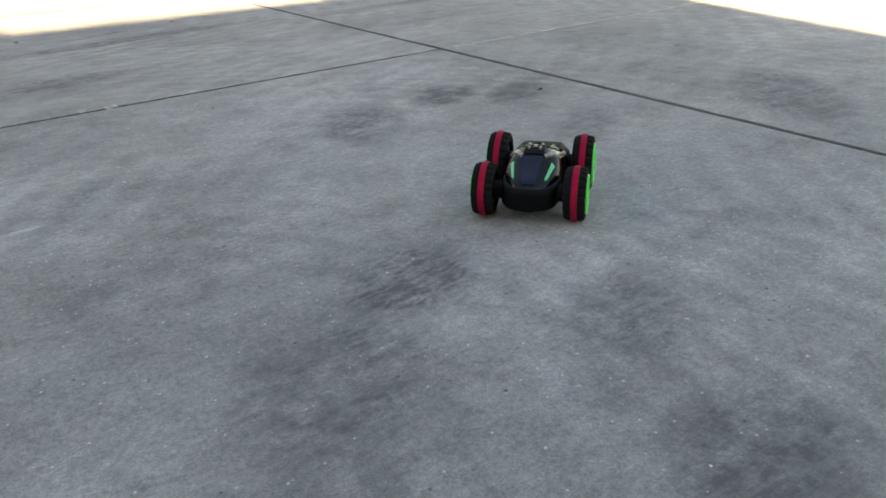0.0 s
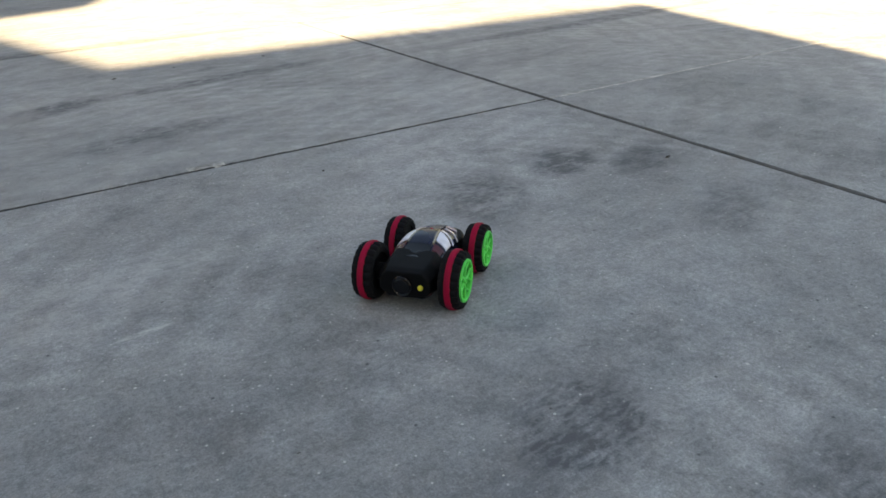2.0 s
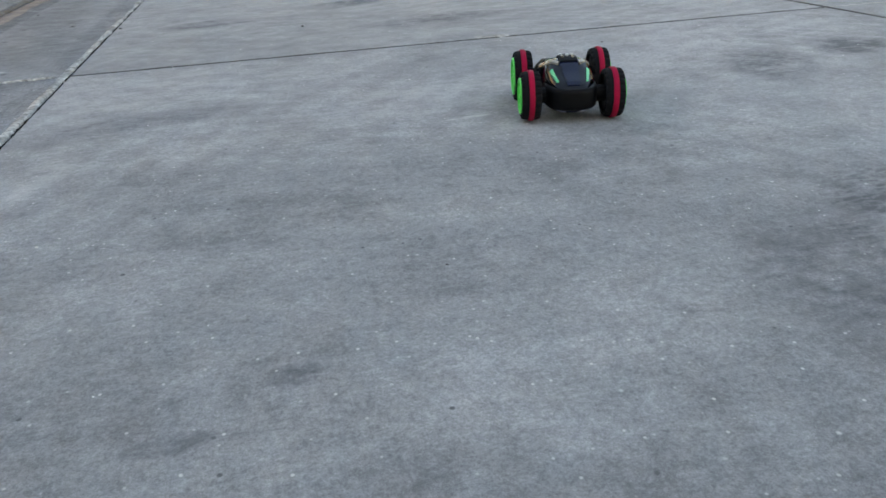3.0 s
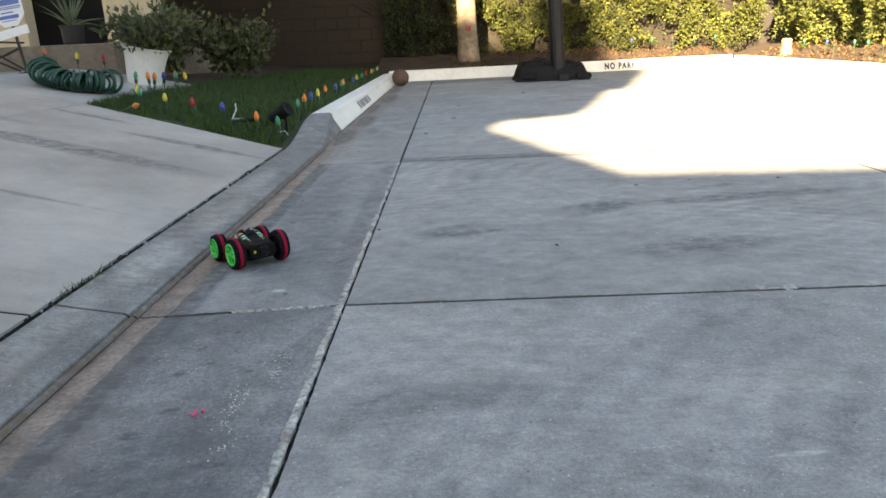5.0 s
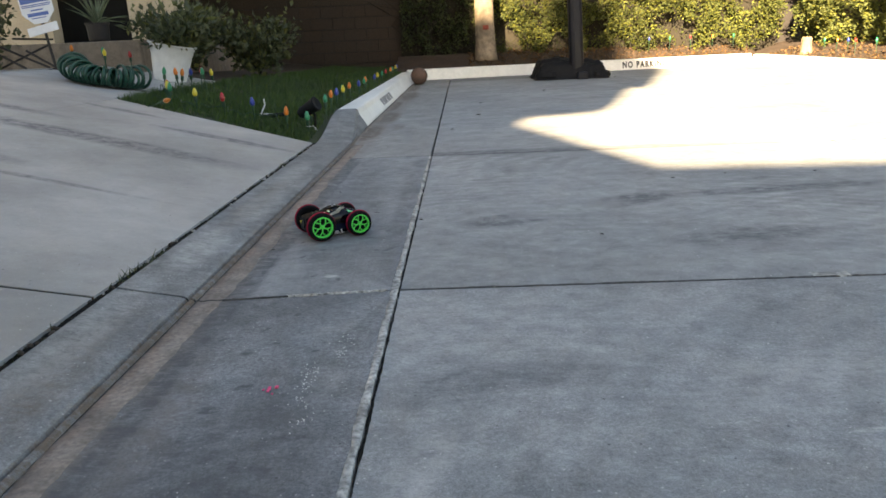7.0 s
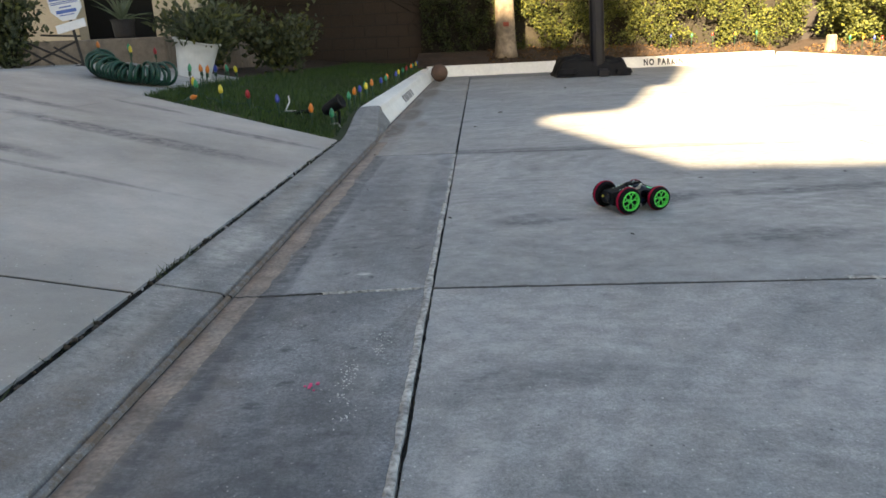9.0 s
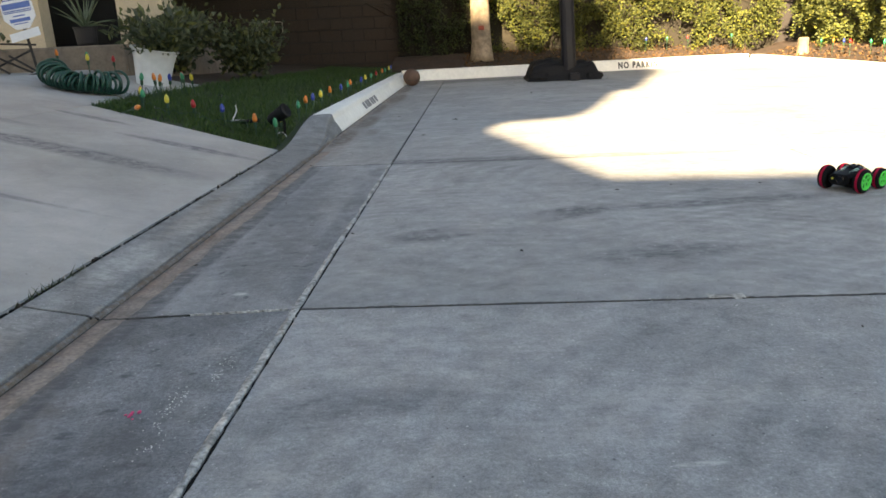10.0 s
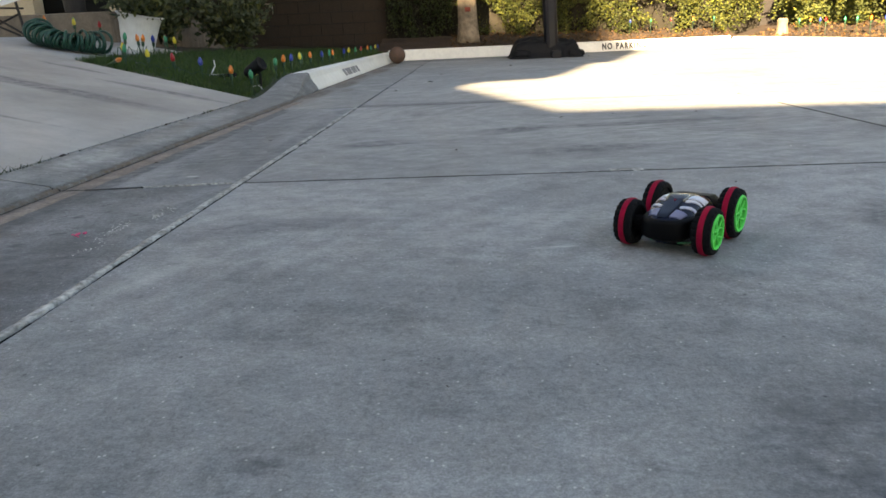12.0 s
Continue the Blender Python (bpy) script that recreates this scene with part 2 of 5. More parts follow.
M_GUTFAR = concrete("silted far gutter concrete", (0.29, 0.29, 0.285), ((-0.47, 3.3, 0.09, 0.5, 0, 0.9), (-0.44, 4.3, 0.11, 0.6, 0, 0.7), (-0.48, 5.4, 0.07, 0.6, 0, 0.9), (-0.42, 6.6, 0.12, 0.7, 0, 0.6), (-0.46, 8.0, 0.10, 0.8, 0, 0.8), (-0.3, 3.6, 0.06, 0.25, 0, 0.4)), (), streak=(1.2, 4.0), tone_=(0.13, 0.10, 0.08), silt=((-0.46, 5.5, 0.14, 5.0, 0, 0.5),))
M_APRON = concrete("kerb concrete", (0.222, 0.225, 0.226), ((-0.509, 0, 0.014, 16, 0, 0.8), (-0.62, 1.0, 0.05, 0.6, 0, 0.35), (-0.6, -0.6, 0.06, 0.5, 0, 0.3)), ((-0.62, 0.35, 0.07, 0.3, 0, 0.32), (-0.62, 1.6, 0.06, 0.4, 0, 0.2), (-0.60, 0.9, 0.07, 0.35, 0, 0.25), (-0.64, -0.3, 0.06, 0.4, 0, 0.25)), streak=(1.5, 4.0), blotch=0.35, coarse=0.6, tone_=(0.13, 0.095, 0.07))
M_DRIVE = concrete("driveway concrete", (0.385, 0.373, 0.355), ((-1.6, 1.75, 0.9, 0.12, -12, 0.55), (-2.2, 1.2, 0.8, 0.10, -12, 0.5), (-1.15, 2.25, 0.5, 0.06, -12, 0.55), (-2.6, 2.3, 0.7, 0.08, -10, 0.5), (-1.6, 0.9, 0.8, 0.03, -8, 0.4), (-1.9, 2.7, 0.35, 0.05, -14, 0.5)), (), streak=(2.2, 0.8), speck=0.3, blotch=0.34, soft=0.35)
M_LIP = plain("weathered joint edge", (0.37, 0.36, 0.34), 0.92, vary=0.55, scale=90, relief=0.004)
M_PALELIP = plain("pale worn joint edge", (0.42, 0.42, 0.40), 0.9, vary=0.6, scale=90, relief=0.002)
M_GRIME = plain("dark joint grime", (0.055, 0.053, 0.05), 0.95, vary=0.5, scale=70, relief=0.003)
M_DIRT = plain("tan gutter silt", (0.235, 0.192, 0.165), 0.95, vary=0.3, scale=90, relief=0.002)
M_CRACK = plain("black joint filler", (0.010, 0.010, 0.0095), 0.95, vary=0.5, scale=80, relief=0.004, gloss=0.1)
M_SOIL = plain("brown mulch soil", (0.045, 0.028, 0.019), 0.95, vary=0.45, scale=45, relief=0.01)
M_EARTH = plain("grass thatch", (0.022, 0.034, 0.011), 0.95, vary=0.4, scale=60, relief=0.006)
M_WHITE = plain("white kerb paint", (0.82, 0.80, 0.74), 0.75, vary=0.07, scale=22, relief=0.001)
M_STENCIL = plain("black stencil paint", (0.05, 0.05, 0.048), 0.8, vary=0.3, scale=60)
M_FADED = plain("faded grey stencil paint", (0.24, 0.23, 0.23), 0.85, vary=0.4, scale=70)
M_GRASS = plain("grass blades", (0.040, 0.080, 0.020), 0.6, vary=0.2, scale=3, island=0.5, thin=0.25)
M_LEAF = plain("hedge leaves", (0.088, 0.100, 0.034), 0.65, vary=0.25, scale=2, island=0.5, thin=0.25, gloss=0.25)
# weeds, and the hedge by the trunk with its shade in the leaf colour
M_DARKLEAF = plain("weed and shade-toned hedge leaves", (0.038, 0.052, 0.020), 0.55, vary=0.2, scale=4, island=0.5, thin=0.2)
M_BUSH = plain("garden bush leaves", (0.068, 0.080, 0.040), 0.55, vary=0.2, scale=4, island=0.5, thin=0.2)
# stems, and near-black for the shade painted into the hedge gaps
M_STEMGAP = plain("stems and hedge gap shade", (0.016, 0.013, 0.008), 0.9, vary=0.3, scale=30, relief=0.004)
M_BARK = plain("smooth tan bark", (0.23, 0.18, 0.13), 0.9, vary=0.35, scale=14, relief=0.006)
M_BLOCK = plain("brown block wall", (0.040, 0.028, 0.021), 0.92, vary=0.2, scale=30, relief=0.003)
M_STUCCO = plain("beige stucco", (0.52, 0.43, 0.31), 0.92, vary=0.08, scale=60, relief=0.003)
M_PORCH = concrete("porch concrete", (0.21, 0.165, 0.125), speck=0.4)
M_DARK = plain("dark doorway", (0.012, 0.012, 0.013), 0.6)
M_TARP = plain("black weighted cover", (0.006, 0.006, 0.007), 0.7, vary=0.4, scale=20, relief=0.004, gloss=0.2)
M_PAD = plain("black pole padding", (0.006, 0.0065, 0.011), 0.5, vary=0.25, scale=25, relief=0.001, gloss=0.25)
M_POT = plain("white plastic pot", (0.62, 0.63, 0.63), 0.45, vary=0.08, scale=14)
M_HOSE = plain("green garden hose", (0.005, 0.050, 0.032), 0.38, vary=0.2, scale=50)
M_BALL = plain("worn brown rubber", (0.115, 0.065, 0.045), 0.75, vary=0.2, scale=120, relief=0.0015)
M_RUBBER = plain("black foam tyre", (0.0065, 0.0065, 0.0075), 0.85, vary=0.25, scale=150, relief=0.0006, gloss=0.12)
M_RED = plain("red rubber band", (0.30, 0.004, 0.032), 0.7, vary=0.12, scale=120, gloss=0.15)
M_GREEN = plain("bright green plastic", (0.045, 0.72, 0.11), 0.38, vary=0.06, scale=60)
M_BODY = plain("glossy black shell", (0.0035, 0.004, 0.006), 0.22, vary=0.25, scale=60, gloss=0.3)
M_CHASSIS = plain("matt black plastic", (0.0035, 0.0035, 0.004), 0.55, vary=0.25, scale=90, relief=0.0004, gloss=0.10)
M_NAVY = plain("navy shell print", (0.006, 0.009, 0.026), 0.22, vary=0.2, scale=60, gloss=0.3)
M_PRINTW = plain("white shell print", (0.66, 0.66, 0.74), 0.22, vary=0.06, scale=70)
M_SILVER = plain("silver shell print", (0.38, 0.40, 0.41), 0.32, 0.3, vary=0.1, scale=90)
M_GREENP = plain("green shell print", (0.10, 0.58, 0.27), 0.3, vary=0.1, scale=90)
M_REDP = plain("dark red shell print", (0.075, 0.008, 0.012), 0.25, vary=0.2, scale=90)
# pale glossy print; the cream tone paints in reflected warm sunlight
M_GOLD = plain("canopy print with warm reflection tone", (0.29, 0.25, 0.185), 0.16, 0.1, vary=0.3, scale=160, gloss=1.0)
M_VENT = plain("pale green vent print", (0.42, 0.66, 0.50), 0.3, vary=0.08, scale=90)
M_PRINTL = plain("pale lavender shell print", (0.22, 0.22, 0.33), 0.22, vary=0.06, scale=70)
M_YELLOW = plain("yellow lens", (0.62, 0.55, 0.06), 0.3)
M_STAKE = plain("green stake plastic", (0.012, 0.05, 0.022), 0.5)
M_METAL = plain("dull steel", (0.45, 0.45, 0.46), 0.4, 0.8)
M_SIGN = plain("white sign board", (0.75, 0.76, 0.78), 0.45, vary=0.04)
M_INK = plain("blue sign print", (0.09, 0.16, 0.42), 0.5)
M_IRON = plain("dark iron", (0.03, 0.025, 0.022), 0.6, 0.3, vary=0.3)
M_ALOE = plain("grey green succulent", (0.09, 0.12, 0.07), 0.5, vary=0.2, scale=20)
M_TERRA = plain("dark clay pot", (0.018, 0.014, 0.013), 0.7, vary=0.2, scale=20)
M_PINK = plain("pink chalk crumbs", (0.75, 0.10, 0.22), 0.8)
M_CRUMB = plain("dry leaf crumb", (0.035, 0.028, 0.02), 0.9)
M_ROOF = plain("grey roof shingles", (0.14, 0.12, 0.11), 0.9, vary=0.2, scale=20)
M_GARAGE = plain("cream garage wall", (0.50, 0.45, 0.37), 0.9, vary=0.08, scale=20)
M_BULB = {k: plain(k + " bulb plastic", tuple(0.8 * q for q in c), 0.3, vary=0.05) for k, c in (("red", (0.45, 0.015, 0.02)), ("orange", (0.80, 0.22, 0.03)), ("yellow", (0.75, 0.60, 0.06)), ("green", (0.02, 0.28, 0.13)), ("blue", (0.03, 0.06, 0.35)))}
M_PALE = plain("pale cut stump", (0.22, 0.17, 0.11), 0.85, vary=0.2, scale=15)


# ---- building helpers ----
def mesh_of(name, bm, mat):
    me = bpy.data.meshes.new(name)
    bm.normal_update()
    bm.to_mesh(me)
    bm.free()
    me.materials.append(mat)
    return me


def part(name, bm, mat, parent=None, label="", smooth=False):
    me = mesh_of(name, bm, mat)
    if smooth:
        for p in me.polygons:
            p.use_smooth = True
    ob = new(name, me)
    if parent:
        ob.parent = parent
    if label:
        ob["label"] = label
    return ob


def raw(name, verts, faces, mat, parent=None, smooth=False):
    me = bpy.data.meshes.new(name)
    me.from_pydata(verts, [], faces)
    me.materials.append(mat)
    if smooth:
        for p in me.polygons:
            p.use_smooth = True
    ob = new(name, me)
    if parent:
        ob.parent = parent
    return ob


def thing(name, m, label, category, group="", kind=""):
    ob = new(name)
    ob.matrix_basis = m
    ob.empty_display_size = 0.05
    return tagged(ob, label, category, group, kind)


def box(bm, x0, x1, y0, y1, z0, z1, bevel=0.0):
    r = bmesh.ops.create_cube(bm, size=1.0, matrix=Matrix.LocRotScale(((x0 + x1) / 2, (y0 + y1) / 2, (z0 + z1) / 2), None, (x1 - x0, y1 - y0, z1 - z0)))
    if bevel:
        es = list({e for v in r["verts"] for e in v.link_edges})
        bmesh.ops.bevel(bm, geom=es, offset=bevel, segments=2, affect="EDGES", profile=0.5)
    return bm


def boxed(*a, **k):
    return box(bmesh.new(), *a, **k)


def revolve(profile, n=32, axis="z", bm=None, wobble=None):
    """A closed or open profile of (radius, height) turned round an axis."""
    bm = bm or bmesh.new()
    rings = []
    for i in range(n):
        a = 2 * math.pi * i / n
        ring = []
        for j, (r, h) in enumerate(profile):
            r2 = r * (wobble(i, j) if wobble else 1)
            c, s = r2 * math.cos(a), r2 * math.sin(a)
            ring.append(bm.verts.new((c, s, h) if axis == "z" else (h, c, s)))
        rings.append(ring)
    for i in range(n):
        a, b = rings[i], rings[(i + 1) % n]
        for j in range(len(profile) - 1):
            if profile[j][0] < 1e-6:
                bm.faces.new((a[j], b[j + 1], a[j + 1]))
            elif profile[j + 1][0] < 1e-6:
                bm.faces.new((a[j], b[j], a[j + 1]))
            else:
                bm.faces.new((a[j], b[j], b[j + 1], a[j + 1]))
    return bm


def tube(points, radius, sides=8, bm=None, taper=None):
    bm = bm or bmesh.new()
    pts = [Vector(p) for p in points]
    rings, up = [], Vector((0, 0, 1))
    for i, p in enumerate(pts):
        d = (pts[min(i + 1, len(pts) - 1)] - pts[max(i - 1, 0)]).normalized()
        if abs(d.dot(up)) > 0.95:
            up = Vector((1, 0, 0))
        x = d.cross(up).normalized()
        y = x.cross(d)
        up = y
        r = radius * (taper(i / (len(pts) - 1)) if taper else 1)
        rings.append([bm.verts.new(p + x * r * math.cos(2 * math.pi * k / sides) + y * r * math.sin(2 * math.pi * k / sides)) for k in range(sides)])
    for a, b in zip(rings, rings[1:]):
        for k in range(sides):
            bm.faces.new((a[k], a[(k + 1) % sides], b[(k + 1) % sides], b[k]))
    bm.faces.new(rings[0][::-1])
    bm.faces.new(rings[-1])
    return bm


def prism(poly, axis, lo, hi, bm=None, shear=0.0):
    """A flat polygon pushed along an axis: poly holds the two other coordinates in order."""
    bm = bm or bmesh.new()
    put = {"x": lambda a, b, c: (c, a, b), "y": lambda a, b, c: (a, c, b), "z": lambda a, b, c: (a, b, c)}[axis]
    lo_v = [bm.verts.new(put(a - shear * (hi - lo), b, lo)) for a, b in poly]
    hi_v = [bm.verts.new(put(a, b, hi)) for a, b in poly]
    n = len(poly)
    bm.faces.new(lo_v[::-1])
    bm.faces.new(hi_v)
    for i in range(n):
        bm.faces.new((lo_v[i], lo_v[(i + 1) % n], hi_v[(i + 1) % n], hi_v[i]))
    bmesh.ops.recalc_face_normals(bm, faces=bm.faces)
    return bm


def sheet(name, x0, x1, y0, y1, nx, ny, height, mat, keep=None, parent=None):
    """A piece of ground as a grid with the given height."""
    verts, faces, idx = [], [], {}
    for j in range(ny + 1):
        for i in range(nx + 1):
            x, y = x0 + (x1 - x0) * i / nx, y0 + (y1 - y0) * j / ny
            verts.append((x, y, height(x, y)))
    for j in range(ny):
        for i in range(nx):
            a = j * (nx + 1) + i
            x, y = x0 + (x1 - x0) * (i + 0.5) / nx, y0 + (y1 - y0) * (j + 0.5) / ny
            if keep is None or keep(x, y):
                faces.append((a, a + 1, a + nx + 2, a + nx + 1))
    return raw(name, verts, faces, mat, parent, True)


def foliage(spots, size, rng, droop=0.3, long=1.0):
    """Bent leaves of four triangles at the spots (place, outward way)."""
    verts, faces = [], []
    for p, out in spots:
        s = size * rng.uniform(0.6, 1.35)
        d = (Vector(out) + Vector((rng.gauss(0, 0.6), rng.gauss(0, 0.6), rng.gauss(0, 0.6) - droop * 0.3))).normalized()
        w = d.cross(Vector((rng.gauss(0, 1), rng.gauss(0, 1), rng.gauss(0, 1)))).normalized()
        n = w.cross(d)
        k = len(verts)
        p = Vector(p)
        tip, midp = p + d * s * long - n * s * 0.12, p + d * s * long * 0.5 + n * s * 0.08
        verts += [p, midp + w * s * 0.3, tip, midp - w * s * 0.3, midp + n * s * 0.05]
        faces += [(k, k + 1, k + 4), (k + 1, k + 2, k + 4), (k + 2, k + 3, k + 4), (k + 3, k, k + 4)]
    return verts, faces


# ---- setting: the court ----
X_LONG, Y_MID = 2.13, 2.17       # joints
def far_kerb(x):
    return 9.94 + 0.17 * x


ground = raw("ground", [(-150, -150, -0.06), (150, -150, -0.06), (150, 150, -0.06), (-150, 150, -0.06)], [(0, 1, 2, 3)], M_CRACK)
tagged(ground, "dark packed base under the concrete court", "ground", kind="structure")

pavement = thing("pavement", pose(0, 0, 0), "grey weathered concrete slabs with dark joints and stains", "pavement", kind="structure")


def slab(x0, x1, y0, y1, mat, name="slab", parent=None, round_=0.004):
    bm = boxed(x0, x1, y0, y1, -0.055, 0.0)
    es = [e for e in bm.edges if all(v.co.z > -0.01 for v in e.verts)]
    bmesh.ops.bevel(bm, geom=es, offset=round_, segments=2, affect="EDGES", profile=0.6)
    return part(name, bm, mat, parent or pavement)


ys = ((-12.0, -6.40), (-6.394, -4.27), (-4.262, -2.135), (-2.13, -0.006), (0.006, Y_MID - 0.002), (Y_MID + 0.002, 4.32), (4.323, 6.5), (6.503, 8.7), (8.703, 11.3))
for x0, x1 in ((0.004, X_LONG - 0.006), (X_LONG + 0.006, 4.26), (4.264, 5.05), (5.06, 7.2), (7.21, 9.3)):
    for y0, y1 in ys:
        if x0 > 5 and y1 > 2.5:
            continue
        far = 0.0045 if y0 > 2 else 0.0
        slab(x0 - far * (x0 > 1), x1 + far * (x1 < 3), y0, y1, M_WORN if y1 < 0.1 else M_SLAB)
for y0, y1 in ((-12.0, -4.27), (-4.26, -2.135), (-2.13, -0.004), (0.004, Y_MID - 0.002), (Y_MID + 0.002, 6.5), (6.503, 10.2)):
    piece = slab(-0.56, -0.006, y0, y1, M_GUTTER if y1 < 0.5 else M_GUTMID if y1 < 3 else M_GUTFAR, "gutter_slab")
    for v in piece.data.vertices:      # the cross joint runs askew over the gutter
        if abs(v.co.y) < 0.02:
            v.co.y += 0.09 * v.co.x


def ragged_strip(name, x0, x1, y0, y1, z, mat, parent, n=160, amp=0.006, seed=1, arch=0.0):
    """A long worn strip along y with uneven edges, arched in the middle."""
    rng = random.Random(seed)
    verts, faces = [], []
    a = b = 0.0
    for i in range(n + 1):
        y = y0 + (y1 - y0) * i / n
        a = a * 0.86 + rng.uniform(-amp, amp) * 0.45
        b = b * 0.86 + rng.uniform(-amp, amp) * 0.45
        up = arch * rng.uniform(0.6, 1.1)
        verts += [(x0 + a, y, z - 0.012), (x0 + a + 0.002, y, z + up * 0.7), ((x0 + x1 + a + b) / 2, y, z + up), (x1 + b - 0.002, y, z + up * 0.7), (x1 + b, y, z - 0.012)]
    for i in range(n):
        for k in range(4):
            q = i * 5 + k
            faces.append((q, q + 1, q + 6, q + 5))
    return raw(name, verts, faces, mat, parent, True)


ragged_strip("joint_lip", -0.0190, 0.0002, -12, 0.9, 0.0, M_LIP, pavement, 1100, 0.0026, 3, 0.0038)
ragged_strip("joint_lip", -0.014, 0.0, 0.9, 2.16, 0.0, M_LIP, pavement, 260, 0.0042, 43, 0.0035)
ragged_strip("joint_dirt", -0.0005, 0.0058, -12, 9.9, -0.001, M_CRACK, pavement, 1800, 0.0045, 31, 0.0012)
ragged_strip("joint_dirt", X_LONG - 0.011, X_LONG + 0.011, -12, 1.6, -0.0008, M_GRIME, pavement, 900, 0.004, 32, 0.0012)
cj = ragged_strip("joint_dirt", -0.007, 0.006, -2.13, 0.0, -0.0008, M_GRIME, pavement, 500, 0.004, 33, 0.0012)
cj.matrix_basis = pose(0, 0, 0, 0, 0, 90)
cj = ragged_strip("joint_fill", -0.009, 0.009, -4.9, -2.137, -0.0015, M_LIP, pavement, 300, 0.002, 37, 0.001)
cj.matrix_basis = pose(0, 0, 0, 0, 0, 90)
cj = ragged_strip("joint_dirt", -0.0045, 0.0045, -4.9, 0.5, -0.0008, M_GRIME, pavement, 420, 0.003, 34, 0.0011)
cj.matrix_basis = pose(0, Y_MID, 0, 0, 0, 90)
cj = ragged_strip("joint_dirt", -0.0032, 0.0026, 0.26, 0.50, 0.0018, M_GRIME, pavement, 120, 0.004, 35, 0.0012)
cj.matrix_basis = pose(0, 0, 0, 0, 0, 95.1)
cj = ragged_strip("joint_patch", -0.016, 0.014, -1.12, -1.03, -0.0006, M_LIP, pavement, 14, 0.008, 36, 0.003)
cj.matrix_basis = pose(0, 0.012, 0, 0, 0, 90)
ragged_strip("silt", -0.503, -0.436, -12, 2.7, 0.0, M_DIRT, pavement, 900, 0.009, 5, 0.0014)
ragged_strip("silt", -0.534, -0.495, 2.7, 8.8, 0.0, M_DIRT, pavement, 260, 0.020, 6, 0.0014)
ragged_strip("flow_line", -0.5010, -0.4975, -12, 2.7, 0.002, M_GRIME, pavement, 700, 0.002, 7, 0.001)
ragged_strip("flow_line", -0.5365, -0.5290, 2.7, 8.8, 0.003, M_GRIME, pavement, 300, 0.002, 8, 0.001)
cross_lip = ragged_strip("joint_lip", -0.0025, 0.003, 0.03, 0.28, 0.001, M_PALELIP, pavement, 120, 0.005, 9, 0.003)
cross_lip.matrix_basis = pose(0, 0, 0, 0, 0, 95.1)


# kerb with its dropped apron: one section swept along the gutter
def smooth(a):
    a = min(max(a, 0.0), 1.0)
    return a * a * (3 - 2 * a)


def kerb_section(y):
    k = smooth((y - 2.45) / 1.25)
    lip, front = 0.016 + 0.118 * k, -0.545 - 0.055 * k
    back, hb = -0.700 - 0.055 * k, 0.046 + 0.090 * k
    d = 1 - k
    return [(-0.499 * d - 0.534 * k, -0.03), (-0.500 * d - 0.536 * k, 0.004 + 0.010 * k), (-0.503 * d - 0.551 * k, 0.009 + 0.032 * k), (-0.511 * d + (front + 0.012) * k, 0.011 * d + (lip - 0.04) * k), (-0.516 * d + (front + 0.003) * k, 0.002 * d + (lip - 0.008) * k), (-0.521 * d + front * k, 0.013 * d + lip * k), (-0.530 * d + (front - 0.012) * k, 0.017 * d + (lip + 0.006) * k), ((front + back) / 2 - 0.01, (lip + hb) / 2 + 0.004), (back + 0.008, hb), (back, hb - 0.008), (back, -0.03)]


def swept(y0, y1, n, bm=None):
    bm = bm or bmesh.new()
    rings = [[bm.verts.new((x, y0 + (y1 - y0) * i / n, z)) for x, z in kerb_section(y0 + (y1 - y0) * i / n)] for i in range(n + 1)]
    for a, b in zip(rings, rings[1:]):
        for k in range(len(a) - 1):
            bm.faces.new((a[k], b[k], b[k + 1], a[k + 1]))
    bm.faces.new(rings[0])
    bm.faces.new(rings[-1][::-1])
    return bm


kerb = thing("kerb", pose(0, 0, 0), "concrete kerb with a dropped driveway apron, painted white beside the lawn", "kerb", kind="structure")
for y0, y1, n in ((-12, -2.135, 8), (-2.13, -0.056, 6), (-0.046, 2.16, 6), (2.164, 3.66, 24)):
    part("apron", swept(y0, y1, n), M_APRON, kerb, smooth=False)
for y0, y1 in ((-0.0555, -0.0465), (2.1602, 2.1638)):
    bm = swept(y0, y1, 1)
    bmesh.ops.translate(bm, verts=bm.verts, vec=(0, 0, -0.003))
    part("joint_dirt", bm, M_CRACK, kerb)
part("painted_kerb", swept(3.663, 9.78, 12), M_WHITE, kerb, "white painted kerb")


def kerb_run(p, q, height, name, mat):
    """A straight kerb from p to q with a battered front on its right side."""
    p, q = Vector(p), Vector(q)
    d = (q - p).normalized()
    n = Vector((d.y, -d.x))
    bm = bmesh.new()
    rings = []
    for e in (p, q):
        rings.append([bm.verts.new(((e - n * a).x, (e - n * a).y, z)) for a, z in ((0, -0.03), (0.0, 0.0), (0.035, height - 0.012), (0.05, height), (0.19, height), (0.20, height - 0.01), (0.20, -0.03))])
    for k in range(6):
        bm.faces.new((rings[0][k], rings[0][k + 1], rings[1][k + 1], rings[1][k]))
    bm.faces.new(rings[0][::-1])
    bm.faces.new(rings[1])
    return part(name, bm, mat, kerb)


kerb_run((-0.66, far_kerb(-0.66)), (5.02, far_kerb(5.02)), 0.165, "painted_kerb", M_WHITE)
kerb_run((5.0, far_kerb(5.0)), (4.93, 2.6), 0.15, "painted_kerb", M_WHITE)


